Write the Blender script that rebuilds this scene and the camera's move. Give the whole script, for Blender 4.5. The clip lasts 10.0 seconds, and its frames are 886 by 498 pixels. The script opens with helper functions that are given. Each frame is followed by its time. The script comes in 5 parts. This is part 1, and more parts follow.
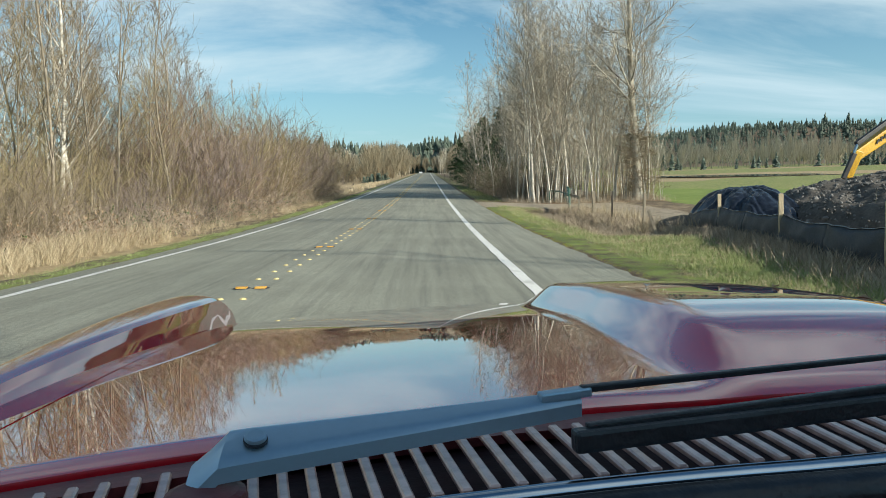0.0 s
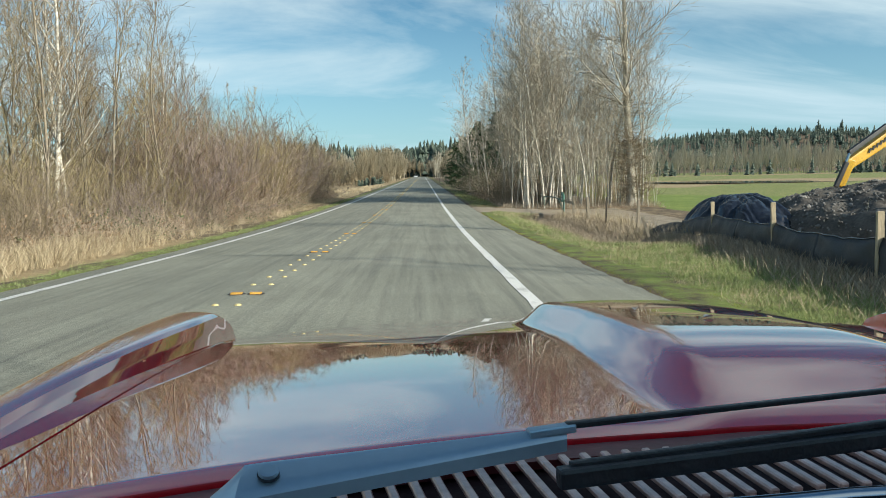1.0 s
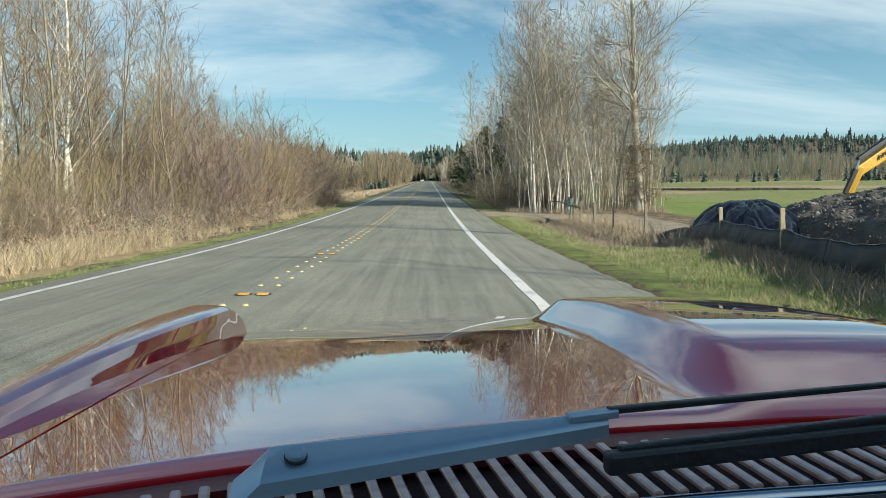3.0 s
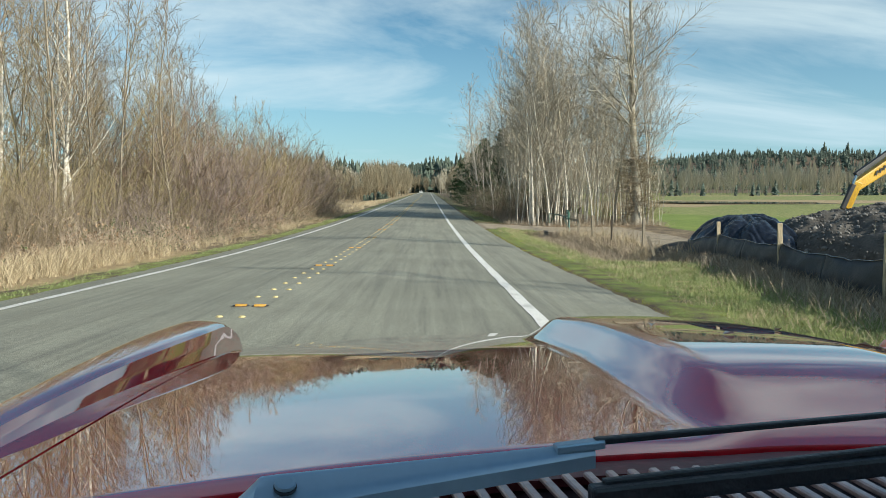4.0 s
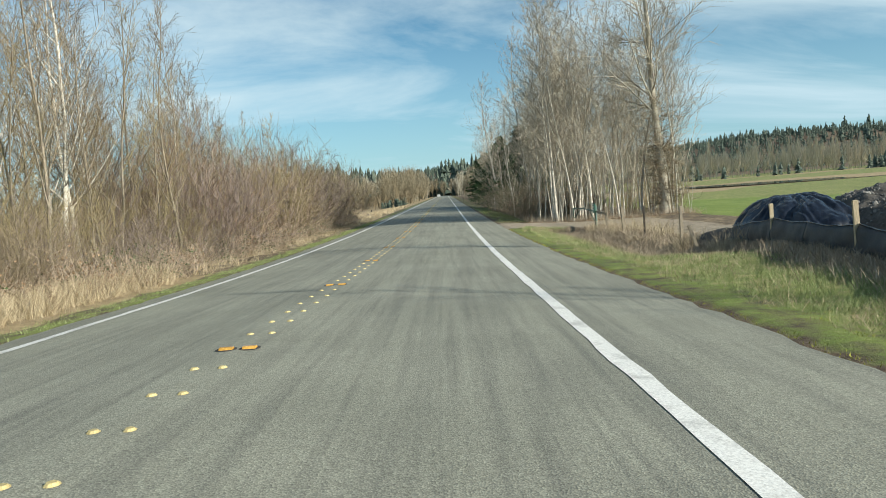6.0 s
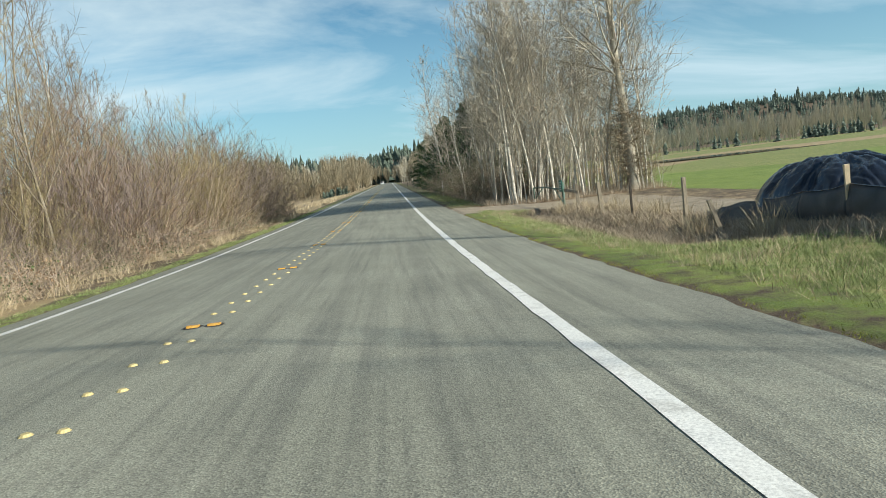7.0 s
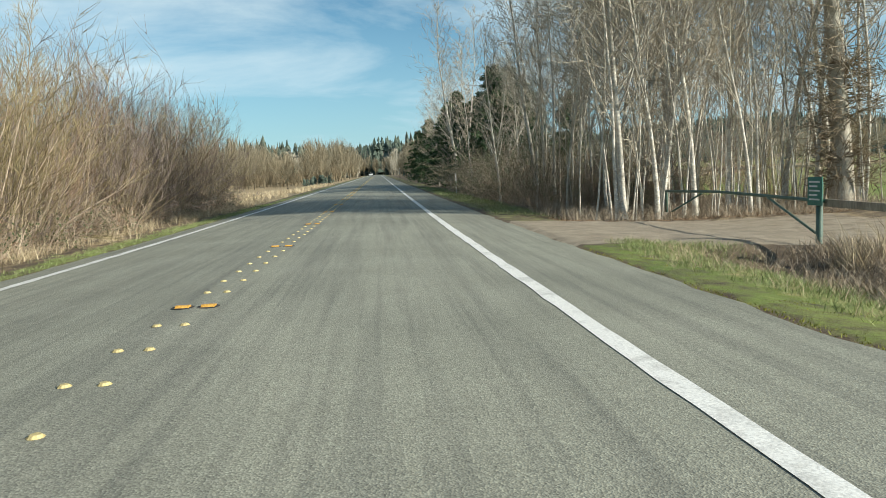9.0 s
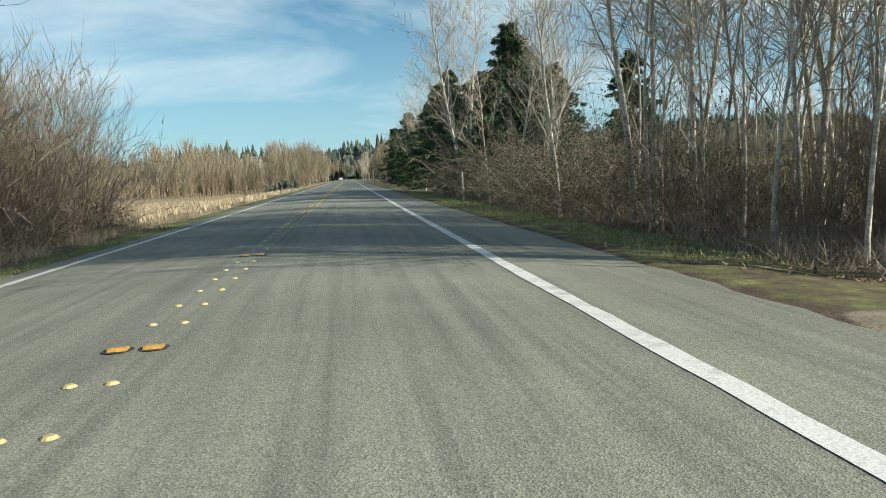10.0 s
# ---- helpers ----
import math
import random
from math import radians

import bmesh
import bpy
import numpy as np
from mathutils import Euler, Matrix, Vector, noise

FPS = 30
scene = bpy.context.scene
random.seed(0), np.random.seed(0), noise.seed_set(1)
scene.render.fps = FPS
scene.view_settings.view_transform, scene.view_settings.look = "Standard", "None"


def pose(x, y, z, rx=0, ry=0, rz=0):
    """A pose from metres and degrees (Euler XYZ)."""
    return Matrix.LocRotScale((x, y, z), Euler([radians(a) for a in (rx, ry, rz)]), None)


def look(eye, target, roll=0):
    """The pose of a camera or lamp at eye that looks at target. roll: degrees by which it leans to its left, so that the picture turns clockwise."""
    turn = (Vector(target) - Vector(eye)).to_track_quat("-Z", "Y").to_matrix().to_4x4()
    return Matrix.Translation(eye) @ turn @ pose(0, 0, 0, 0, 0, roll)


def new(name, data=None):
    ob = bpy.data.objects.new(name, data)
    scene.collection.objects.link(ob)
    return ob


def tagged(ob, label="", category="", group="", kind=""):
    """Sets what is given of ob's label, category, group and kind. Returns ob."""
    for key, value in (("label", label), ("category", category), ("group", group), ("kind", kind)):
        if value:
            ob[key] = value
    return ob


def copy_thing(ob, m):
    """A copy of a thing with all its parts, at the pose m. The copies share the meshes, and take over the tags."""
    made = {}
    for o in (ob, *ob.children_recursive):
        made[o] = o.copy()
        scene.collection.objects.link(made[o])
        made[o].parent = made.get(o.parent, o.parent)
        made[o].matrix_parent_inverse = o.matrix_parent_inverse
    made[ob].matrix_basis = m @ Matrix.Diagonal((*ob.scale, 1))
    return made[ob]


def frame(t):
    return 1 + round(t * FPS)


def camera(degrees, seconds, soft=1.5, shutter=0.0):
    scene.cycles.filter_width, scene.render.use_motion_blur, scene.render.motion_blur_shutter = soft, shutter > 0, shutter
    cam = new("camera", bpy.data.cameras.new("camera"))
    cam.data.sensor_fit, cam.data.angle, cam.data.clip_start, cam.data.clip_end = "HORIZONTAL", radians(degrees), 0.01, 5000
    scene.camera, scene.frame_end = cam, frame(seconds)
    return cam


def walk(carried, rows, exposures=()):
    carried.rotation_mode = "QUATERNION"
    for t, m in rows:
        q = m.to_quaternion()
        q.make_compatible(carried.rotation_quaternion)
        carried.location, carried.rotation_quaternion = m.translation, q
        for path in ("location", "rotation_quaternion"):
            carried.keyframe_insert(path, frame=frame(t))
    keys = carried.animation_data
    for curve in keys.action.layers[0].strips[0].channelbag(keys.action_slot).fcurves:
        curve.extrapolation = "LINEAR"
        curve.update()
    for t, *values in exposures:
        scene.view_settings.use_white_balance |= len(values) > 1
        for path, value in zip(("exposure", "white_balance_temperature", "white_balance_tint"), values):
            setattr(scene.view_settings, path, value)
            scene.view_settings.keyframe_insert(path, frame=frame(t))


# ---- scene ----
cam = camera(62.4, 10.0, soft=0.9)
# seconds, eye x, y, z, yaw to the left, pitch up, lean to the left
ROWS = [
    (0.0, -0.209, 0.001, 1.137, -1.06, -6.20, -1.05),
    (0.5, -0.208, -0.015, 1.156, -1.22, -6.01, -0.99),
    (1.0, -0.212, -0.046, 1.180, -1.50, -5.89, -0.60),
    (1.5, -0.231, -0.013, 1.150, -1.67, -5.82, -0.20),
    (2.0, -0.234, -0.013, 1.145, -1.52, -5.77, -0.13),
    (2.5, -0.239, -0.013, 1.145, -1.11, -5.74, -0.20),
    (4.0, -0.230, -0.023, 1.169, -1.18, -4.65, 0.32),
    (4.5, -0.236, -0.029, 1.164, -2.15, -4.11, 1.99),
    (5.0, -0.238, -0.035, 1.165, -0.88, -4.04, 0.90),
    (5.5, -0.222, -0.020, 1.164, 0.89, -4.35, -1.70),
    (5.7, -0.228, 0.520, 1.168, 0.95, -4.37, -2.94),
    (6.8, -0.251, 5.787, 0.947, -1.74, -4.40, -6.42),
    (7.0, -0.224, 7.214, 0.919, -3.56, -5.79, -6.17),
    (7.5, -0.289, 11.081, 0.845, -3.25, -6.77, -2.89),
    (8.0, -0.404, 15.579, 0.708, -2.80, -6.23, -1.48),
    (8.5, -0.466, 20.830, 0.631, -3.71, -6.19, -2.26),
    (9.0, -0.574, 26.950, 0.487, -4.82, -6.14, -2.27),
    (9.5, -0.770, 33.454, 0.486, -5.88, -6.14, -2.09),
    (10.0, -0.841, 41.484, 0.301, -7.08, -5.97, -3.03),
]


def carried_pose(x, y, z, yaw, pitch, roll):
    return pose(x, y, z, 0, 0, yaw) @ pose(0, 0, 0, 90 + pitch) @ pose(0, 0, 0, 0, 0, roll)


walk(cam, [(row[0], carried_pose(*row[1:])) for row in ROWS], [(0.0, 0.48, 6470, 4), (10.0, 0.48, 6470, 4)])
# ---- light ----
SUN_FROM = Vector((0.87, -0.49, 0.0)).normalized()
SUN_HEIGHT = 25.0
world = bpy.data.worlds.new("world")
scene.world = world
world.use_nodes = True
wn, wl = world.node_tree.nodes, world.node_tree.links
wn.clear()


def wnode(kind, **values):
    n = wn.new(kind)
    for key, v in values.items():
        n.inputs[key].default_value = v
    return n


sky = wn.new("ShaderNodeTexSky")
sky.sky_type, sky.sun_disc = "NISHITA", False
sky.sun_elevation = radians(SUN_HEIGHT)
sky.sun_rotation = math.atan2(SUN_FROM.x, SUN_FROM.y)
sky.air_density, sky.dust_density, sky.ozone_density = 1.0, 0.1, 3.0
# thin cirrus: noise on a high flat layer, drawn out along one way
coords = wn.new("ShaderNodeTexCoord")
parts_xyz = wn.new("ShaderNodeSeparateXYZ")
wl.new(coords.outputs["Generated"], parts_xyz.inputs[0])
lift = wn.new("ShaderNodeMath")
lift.operation = "ADD"
lift.inputs[1].default_value = 0.16
high = wn.new("ShaderNodeMath")
high.operation = "MAXIMUM"
high.inputs[1].default_value = 0.0
wl.new(parts_xyz.outputs["Z"], high.inputs[0])
wl.new(high.outputs[0], lift.inputs[0])
flat = wn.new("ShaderNodeCombineXYZ")
for axis in "XY":
    div = wn.new("ShaderNodeMath")
    div.operation = "DIVIDE"
    wl.new(parts_xyz.outputs[axis], div.inputs[0])
    wl.new(lift.outputs[0], div.inputs[1])
    wl.new(div.outputs[0], flat.inputs[axis])
stretch = wn.new("ShaderNodeMapping")
stretch.inputs["Rotation"].default_value = (0, 0, radians(-38))
stretch.inputs["Scale"].default_value = (0.6, 1.0, 1.0)
stretch.inputs["Location"].default_value = (0.35, 0.2, 0.0)
wl.new(flat.outputs[0], stretch.inputs["Vector"])
cloud = wnode("ShaderNodeTexNoise", Scale=0.95, Detail=9.0, Roughness=0.58, Distortion=0.5)
wl.new(stretch.outputs[0], cloud.inputs["Vector"])
cloud_ramp = wn.new("ShaderNodeValToRGB")
cloud_ramp.color_ramp.elements[0].position, cloud_ramp.color_ramp.elements[1].position = 0.43, 0.70
cloud_ramp.color_ramp.elements[0].color = (0.0, 0.0, 0.0, 1)
cloud_ramp.color_ramp.elements[1].color = (0.9, 0.9, 0.9, 1)
wl.new(cloud.outputs["Fac"], cloud_ramp.inputs[0])
cloud_mix = wn.new("ShaderNodeMix")
cloud_mix.data_type = "RGBA"
cloud_mix.inputs["B"].default_value = (8.3, 9.5, 10.0, 1)
wl.new(cloud_ramp.outputs["Color"], cloud_mix.inputs["Factor"])
tinted = wn.new("ShaderNodeMix")
tinted.data_type, tinted.blend_type = "RGBA", "MULTIPLY"
tinted.inputs["Factor"].default_value = 1.0
tinted.inputs["B"].default_value = (0.74, 1.05, 1.09, 1)
wl.new(sky.outputs["Color"], tinted.inputs["A"])
wl.new(tinted.outputs["Result"], cloud_mix.inputs["A"])
back = wnode("ShaderNodeBackground", Strength=0.070)
haze = wn.new("ShaderNodeMapRange")
haze.inputs["From Min"].default_value, haze.inputs["From Max"].default_value = 0.0, 0.24
haze.inputs["To Min"].default_value, haze.inputs["To Max"].default_value = 0.62, 0.0
wl.new(high.outputs[0], haze.inputs["Value"])
haze_mix = wn.new("ShaderNodeMix")
haze_mix.data_type = "RGBA"
haze_mix.inputs["B"].default_value = (4.6, 6.9, 9.0, 1)
wl.new(haze.outputs[0], haze_mix.inputs["Factor"])
wl.new(cloud_mix.outputs["Result"], haze_mix.inputs["A"])
wl.new(haze_mix.outputs["Result"], back.inputs["Color"])
world_out = wn.new("ShaderNodeOutputWorld")
wl.new(back.outputs[0], world_out.inputs[0])

sun_data = bpy.data.lights.new("sun", "SUN")
sun_data.energy, sun_data.angle, sun_data.color = 5.0, radians(0.55), (1.0, 0.93, 0.83)
sun = new("sun", sun_data)
sun_way = SUN_FROM * math.cos(radians(SUN_HEIGHT)) + Vector((0, 0, math.sin(radians(SUN_HEIGHT))))
sun.matrix_world = look(sun_way * 60, (0, 0, 0))

# ---- materials ----


def material(name, rough=0.8, metal=0.0, coat=0.0):
    m = bpy.data.materials.new(name)
    m.use_nodes = True
    b = m.node_tree.nodes["Principled BSDF"]
    b.inputs["Roughness"].default_value, b.inputs["Metallic"].default_value = rough, metal
    b.inputs["Coat Weight"].default_value = coat
    b.inputs["Coat Roughness"].default_value = 0.008
    b.inputs["Coat IOR"].default_value = 2.1
    return m, m.node_tree.nodes, m.node_tree.links, b


def noise_node(n, l, scale, detail=4.0, rough=0.55, stretch_by=None, space="Object"):
    tc = n.new("ShaderNodeTexCoord")
    tex = n.new("ShaderNodeTexNoise")
    tex.inputs["Scale"].default_value, tex.inputs["Detail"].default_value, tex.inputs["Roughness"].default_value = scale, detail, rough
    mp = n.new("ShaderNodeMapping")
    mp.inputs["Scale"].default_value = stretch_by or (1, 1, 1)
    l.new(tc.outputs[space], mp.inputs["Vector"])
    l.new(mp.outputs[0], tex.inputs["Vector"])
    return tex


def ramp_node(n, l, source, stops):
    r = n.new("ShaderNodeValToRGB")
    while len(r.color_ramp.elements) < len(stops):
        r.color_ramp.elements.new(0.5)
    for e, (at, c) in zip(r.color_ramp.elements, stops):
        e.position, e.color = at, (*c, 1)
    l.new(source, r.inputs[0])
    return r.outputs["Color"]


def mix_node(n, l, fac, a, b, blend="MIX"):
    m = n.new("ShaderNodeMix")
    m.data_type, m.blend_type = "RGBA", blend
    for key, v in (("Factor", fac), ("A", a), ("B", b)):
        if hasattr(v, "is_linked"):
            l.new(v, m.inputs[key])
        elif isinstance(v, tuple):
            m.inputs[key].default_value = (*v, 1)
        else:
            m.inputs[key].default_value = v
    return m.outputs["Result"]


def bump_node(n, l, b, height, strength, distance=0.02):
    k = n.new("ShaderNodeBump")
    k.inputs["Strength"].default_value, k.inputs["Distance"].default_value = strength, distance
    l.new(height, k.inputs["Height"])
    l.new(k.outputs[0], b.inputs["Normal"])


def surface(name, dark, light, scale=3.0, fine=40.0, rough=0.85, bump=0.4, metal=0.0, coat=0.0, stretch_by=None, tint=0.25, grain=0.3):
    """Two-scale varied surface, with each object or loose piece a little lighter or darker."""
    m, n, l, b = material(name, rough, metal, coat)
    big, small = noise_node(n, l, scale, 4, 0.6, stretch_by), noise_node(n, l, fine, 3, 0.6, stretch_by)
    c = ramp_node(n, l, big.outputs["Fac"], [(0.32, dark), (0.68, light)])
    c2 = ramp_node(n, l, small.outputs["Fac"], [(0.25, (1 - grain * 1.2,) * 3), (0.75, (1 + grain * 0.8,) * 3)])
    c = mix_node(n, l, 1.0, c, c2, "MULTIPLY")
    if tint:
        geo, info = n.new("ShaderNodeNewGeometry"), n.new("ShaderNodeObjectInfo")
        add = n.new("ShaderNodeMath")
        add.operation = "ADD"
        l.new(geo.outputs["Random Per Island"], add.inputs[0])
        l.new(info.outputs["Random"], add.inputs[1])
        half = n.new("ShaderNodeMath")
        half.operation = "MULTIPLY"
        half.inputs[1].default_value = 0.5
        l.new(add.outputs[0], half.inputs[0])
        shade = ramp_node(n, l, half.outputs[0], [(0.0, (1 - tint,) * 3), (1.0, (1 + tint,) * 3)])
        c = mix_node(n, l, 1.0, c, shade, "MULTIPLY")
    l.new(c, b.inputs["Base Color"])
    if bump:
        bump_node(n, l, b, small.outputs["Fac"], bump)
    return m


def leaf_material(name, dark, light, rough=0.6):
    m, n, l, b = material(name, rough)
    geo = n.new("ShaderNodeNewGeometry")
    c = ramp_node(n, l, geo.outputs["Random Per Island"], [(0.0, dark), (1.0, light)])
    l.new(c, b.inputs["Base Color"])
    b.inputs["Specular IOR Level"].default_value = 0.25
    return m


M = {}
M["birch_bark"] = surface("birch_bark", (0.34, 0.30, 0.24), (0.80, 0.76, 0.66), 3.2, 16, 0.8, 0.5, stretch_by=(1, 1, 1.6), grain=0.4)
M["trunk_bark"] = surface("trunk_bark", (0.33, 0.29, 0.225), (0.66, 0.60, 0.49), 2.0, 22, 0.9, 0.8)
M["alder_bark"] = surface("alder_bark", (0.17, 0.14, 0.10), (0.37, 0.315, 0.24), 2.0, 18, 0.9, 0.6)
M["twig"] = surface("twig", (0.15, 0.115, 0.075), (0.30, 0.24, 0.155), 1.0, 9, 0.85, 0)
M["pale_twig"] = surface("pale_twig", (0.32, 0.275, 0.205), (0.56, 0.49, 0.385), 1.0, 9, 0.85, 0)
M["red_twig"] = surface("red_twig", (0.165, 0.105, 0.070), (0.31, 0.205, 0.135), 0.8, 9, 0.8, 0)
M["ochre_twig"] = surface("ochre_twig", (0.21, 0.165, 0.08), (0.39, 0.315, 0.165), 0.8, 9, 0.8, 0)
M["mauve_twig"] = surface("mauve_twig", (0.17, 0.13, 0.115), (0.32, 0.25, 0.22), 0.8, 9, 0.8, 0)
M["bramble_stem"] = surface("bramble_stem", (0.25, 0.19, 0.135), (0.50, 0.40, 0.30), 1.0, 9, 0.8, 0)
M["ivy_leaf"] = leaf_material("ivy_leaf", (0.035, 0.06, 0.022), (0.14, 0.17, 0.07), 0.4)
M["dead_leaf"] = leaf_material("dead_leaf", (0.15, 0.095, 0.055), (0.40, 0.27, 0.165), 0.8)
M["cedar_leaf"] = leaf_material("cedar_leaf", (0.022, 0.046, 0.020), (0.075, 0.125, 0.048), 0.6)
# distance haze is put into this colour: bluish and lighter than near conifers
M["hazy_conifer"] = leaf_material("hazy_conifer", (0.056, 0.080, 0.062), (0.115, 0.142, 0.108), 0.7)
M["far_bare"] = leaf_material("far_bare", (0.20, 0.165, 0.105), (0.42, 0.36, 0.25), 0.85)
M["far_pale"] = leaf_material("far_pale", (0.34, 0.30, 0.235), (0.66, 0.60, 0.48), 0.85)
M["far_scrub"] = leaf_material("far_scrub", (0.19, 0.15, 0.095), (0.36, 0.29, 0.19), 0.85)
M["straw"] = leaf_material("straw", (0.30, 0.235, 0.14), (0.60, 0.50, 0.34), 0.8)
M["dead_weed"] = leaf_material("dead_weed", (0.24, 0.19, 0.135), (0.52, 0.43, 0.32), 0.85)
M["grass"] = leaf_material("grass", (0.13, 0.175, 0.05), (0.40, 0.44, 0.20), 0.65)
M["moss"] = leaf_material("moss", (0.19, 0.21, 0.035), (0.38, 0.38, 0.075), 0.8)


def ground_material():
    """Earth, lawn, straw and gravel, laid out by the zones of the sheet and broken up by noise."""
    m, n, l, b = material("ground_cover", 0.95)
    zone = n.new("ShaderNodeVertexColor")
    zone.layer_name = "zone"
    sep = n.new("ShaderNodeSeparateColor")
    l.new(zone.outputs["Color"], sep.inputs[0])
    big, mid, small = (noise_node(n, l, s, 6, 0.65) for s in (0.35, 2.3, 38.0))
    earth = ramp_node(n, l, mid.outputs["Fac"], [(0.3, (0.075, 0.052, 0.034)), (0.55, (0.15, 0.108, 0.066)), (0.75, (0.24, 0.175, 0.105))])
    lawn = ramp_node(n, l, big.outputs["Fac"], [(0.3, (0.115, 0.175, 0.024)), (0.7, (0.225, 0.275, 0.055))])
    straw = ramp_node(n, l, mid.outputs["Fac"], [(0.3, (0.24, 0.17, 0.085)), (0.7, (0.47, 0.36, 0.20))])
    gravel = ramp_node(n, l, mid.outputs["Fac"], [(0.3, (0.24, 0.195, 0.14)), (0.7, (0.40, 0.335, 0.245))])

    def weight(channel):
        add = n.new("ShaderNodeMath")
        add.operation = "MULTIPLY_ADD"
        add.inputs[1].default_value, add.inputs[2].default_value = 0.9, -0.45
        l.new(mid.outputs["Fac"], add.inputs[0])
        s = n.new("ShaderNodeMath")
        s.operation = "ADD"
        l.new(channel, s.inputs[0])
        l.new(add.outputs[0], s.inputs[1])
        return ramp_node(n, l, s.outputs[0], [(0.38, (0, 0, 0)), (0.62, (1, 1, 1))])

    c = mix_node(n, l, weight(sep.outputs["Red"]), earth, lawn)
    c = mix_node(n, l, weight(sep.outputs["Green"]), c, straw)
    c = mix_node(n, l, weight(sep.outputs["Blue"]), c, gravel)
    grain = ramp_node(n, l, small.outputs["Fac"], [(0.25, (0.6, 0.6, 0.6)), (0.75, (1.3, 1.3, 1.3))])
    l.new(mix_node(n, l, 1.0, c, grain, "MULTIPLY"), b.inputs["Base Color"])
    bump_node(n, l, b, small.outputs["Fac"], 0.8, 0.03)
    return m


def asphalt_material():
    """Grey chip-seal with polished wheel paths, dark tar streaks along the lane and fine stones."""
    m, n, l, b = material("asphalt", 0.82)
    tc = n.new("ShaderNodeTexCoord")
    sep = n.new("ShaderNodeSeparateXYZ")
    l.new(tc.outputs["Object"], sep.inputs[0])
    chips = n.new("ShaderNodeTexVoronoi")
    chips.inputs["Scale"].default_value = 85.0
    l.new(tc.outputs["Object"], chips.inputs["Vector"])
    patch = noise_node(n, l, 0.5, 5, 0.6)
    streak = noise_node(n, l, 2.2, 5, 0.6, (1.6, 0.045, 1))
    streak2 = noise_node(n, l, 6.5, 4, 0.6, (1.4, 0.03, 1))
    grit = noise_node(n, l, 60, 3, 0.7)
    base = ramp_node(n, l, patch.outputs["Fac"], [(0.3, (0.222, 0.222, 0.178)), (0.7, (0.292, 0.290, 0.234))])
    base = mix_node(n, l, 1.0, base, ramp_node(n, l, streak.outputs["Fac"], [(0.32, (0.80, 0.80, 0.81)), (0.55, (1.03, 1.03, 1.02))]), "MULTIPLY")
    base = mix_node(n, l, 1.0, base, ramp_node(n, l, streak2.outputs["Fac"], [(0.33, (0.82, 0.82, 0.83)), (0.52, (1.03, 1.03, 1.02))]), "MULTIPLY")
    base = mix_node(n, l, 0.8, base, ramp_node(n, l, chips.outputs["Color"], [(0.1, (0.62, 0.62, 0.62)), (0.9, (1.32, 1.32, 1.30))]), "MULTIPLY")
    base = mix_node(n, l, 1.0, base, ramp_node(n, l, grit.outputs["Fac"], [(0.3, (0.72, 0.72, 0.72)), (0.7, (1.22, 1.22, 1.22))]), "MULTIPLY")
    l.new(base, b.inputs["Base Color"])
    bump_node(n, l, b, chips.outputs["Distance"], 0.5, 0.006)
    return m


def paint_material(name, colour, worn):
    m, n, l, b = material(name, 0.6)
    wear, grit = noise_node(n, l, 3.0, 6, 0.7), noise_node(n, l, 55, 3, 0.7)
    c = ramp_node(n, l, wear.outputs["Fac"], [(0.3, worn), (0.5, colour)])
    c = mix_node(n, l, 1.0, c, ramp_node(n, l, grit.outputs["Fac"], [(0.25, (0.6, 0.6, 0.6)), (0.6, (1.05, 1.05, 1.05))]), "MULTIPLY")
    l.new(c, b.inputs["Base Color"])
    bump_node(n, l, b, grit.outputs["Fac"], 0.3, 0.004)
    return m


M["ground"] = ground_material()
M["asphalt"] = asphalt_material()
M["line_white"] = paint_material("line_white", (0.82, 0.81, 0.76), (0.50, 0.49, 0.45))
M["button_yellow"] = surface("button_yellow", (0.46, 0.36, 0.15), (0.66, 0.54, 0.26), 9, 60, 0.5, 0.1)
M["reflector_amber"] = surface("reflector_amber", (0.48, 0.25, 0.04), (0.64, 0.36, 0.08), 9, 60, 0.25, 0.05)
M["reflector_base"] = surface("reflector_base", (0.03, 0.03, 0.03), (0.07, 0.065, 0.06), 9, 60, 0.8, 0.1)

# ---- helpers for building ----


def link_mesh(name, verts, faces, mats, parent=None, label="", smooth=False, slots=None):
    me = bpy.data.meshes.new(name)
    me.from_pydata(verts, [], faces)
    for mt in mats if isinstance(mats, (list, tuple)) else [mats]:
        me.materials.append(mt)
    if slots is not None:
        me.polygons.foreach_set("material_index", slots)
    if smooth:
        me.polygons.foreach_set("use_smooth", [True] * len(me.polygons))
    me.update()
    ob = new(name, me)
    if parent is not None:
        ob.parent = parent
    if label:
        tagged(ob, label)
    return ob


def part(name, bm, mt, parent=None, label="", smooth=False):
    """One bmesh as one mesh object under a thing or a part."""
    me = bpy.data.meshes.new(name)
    bmesh.ops.recalc_face_normals(bm, faces=bm.faces)
    bm.to_mesh(me)
    bm.free()
    me.materials.append(mt)
    if smooth:
        me.polygons.foreach_set("use_smooth", [True] * len(me.polygons))
    ob = new(name, me)
    if parent is not None:
        ob.parent = parent
    if label:
        tagged(ob, label)
    return ob


def thing(name, at=(0, 0, 0), turn=(0, 0, 0), label="", category="", group="", kind=""):
    ob = new(name)
    ob.empty_display_size = 0.2
    ob.matrix_basis = pose(*at, *turn)
    return tagged(ob, label, category, group, kind)


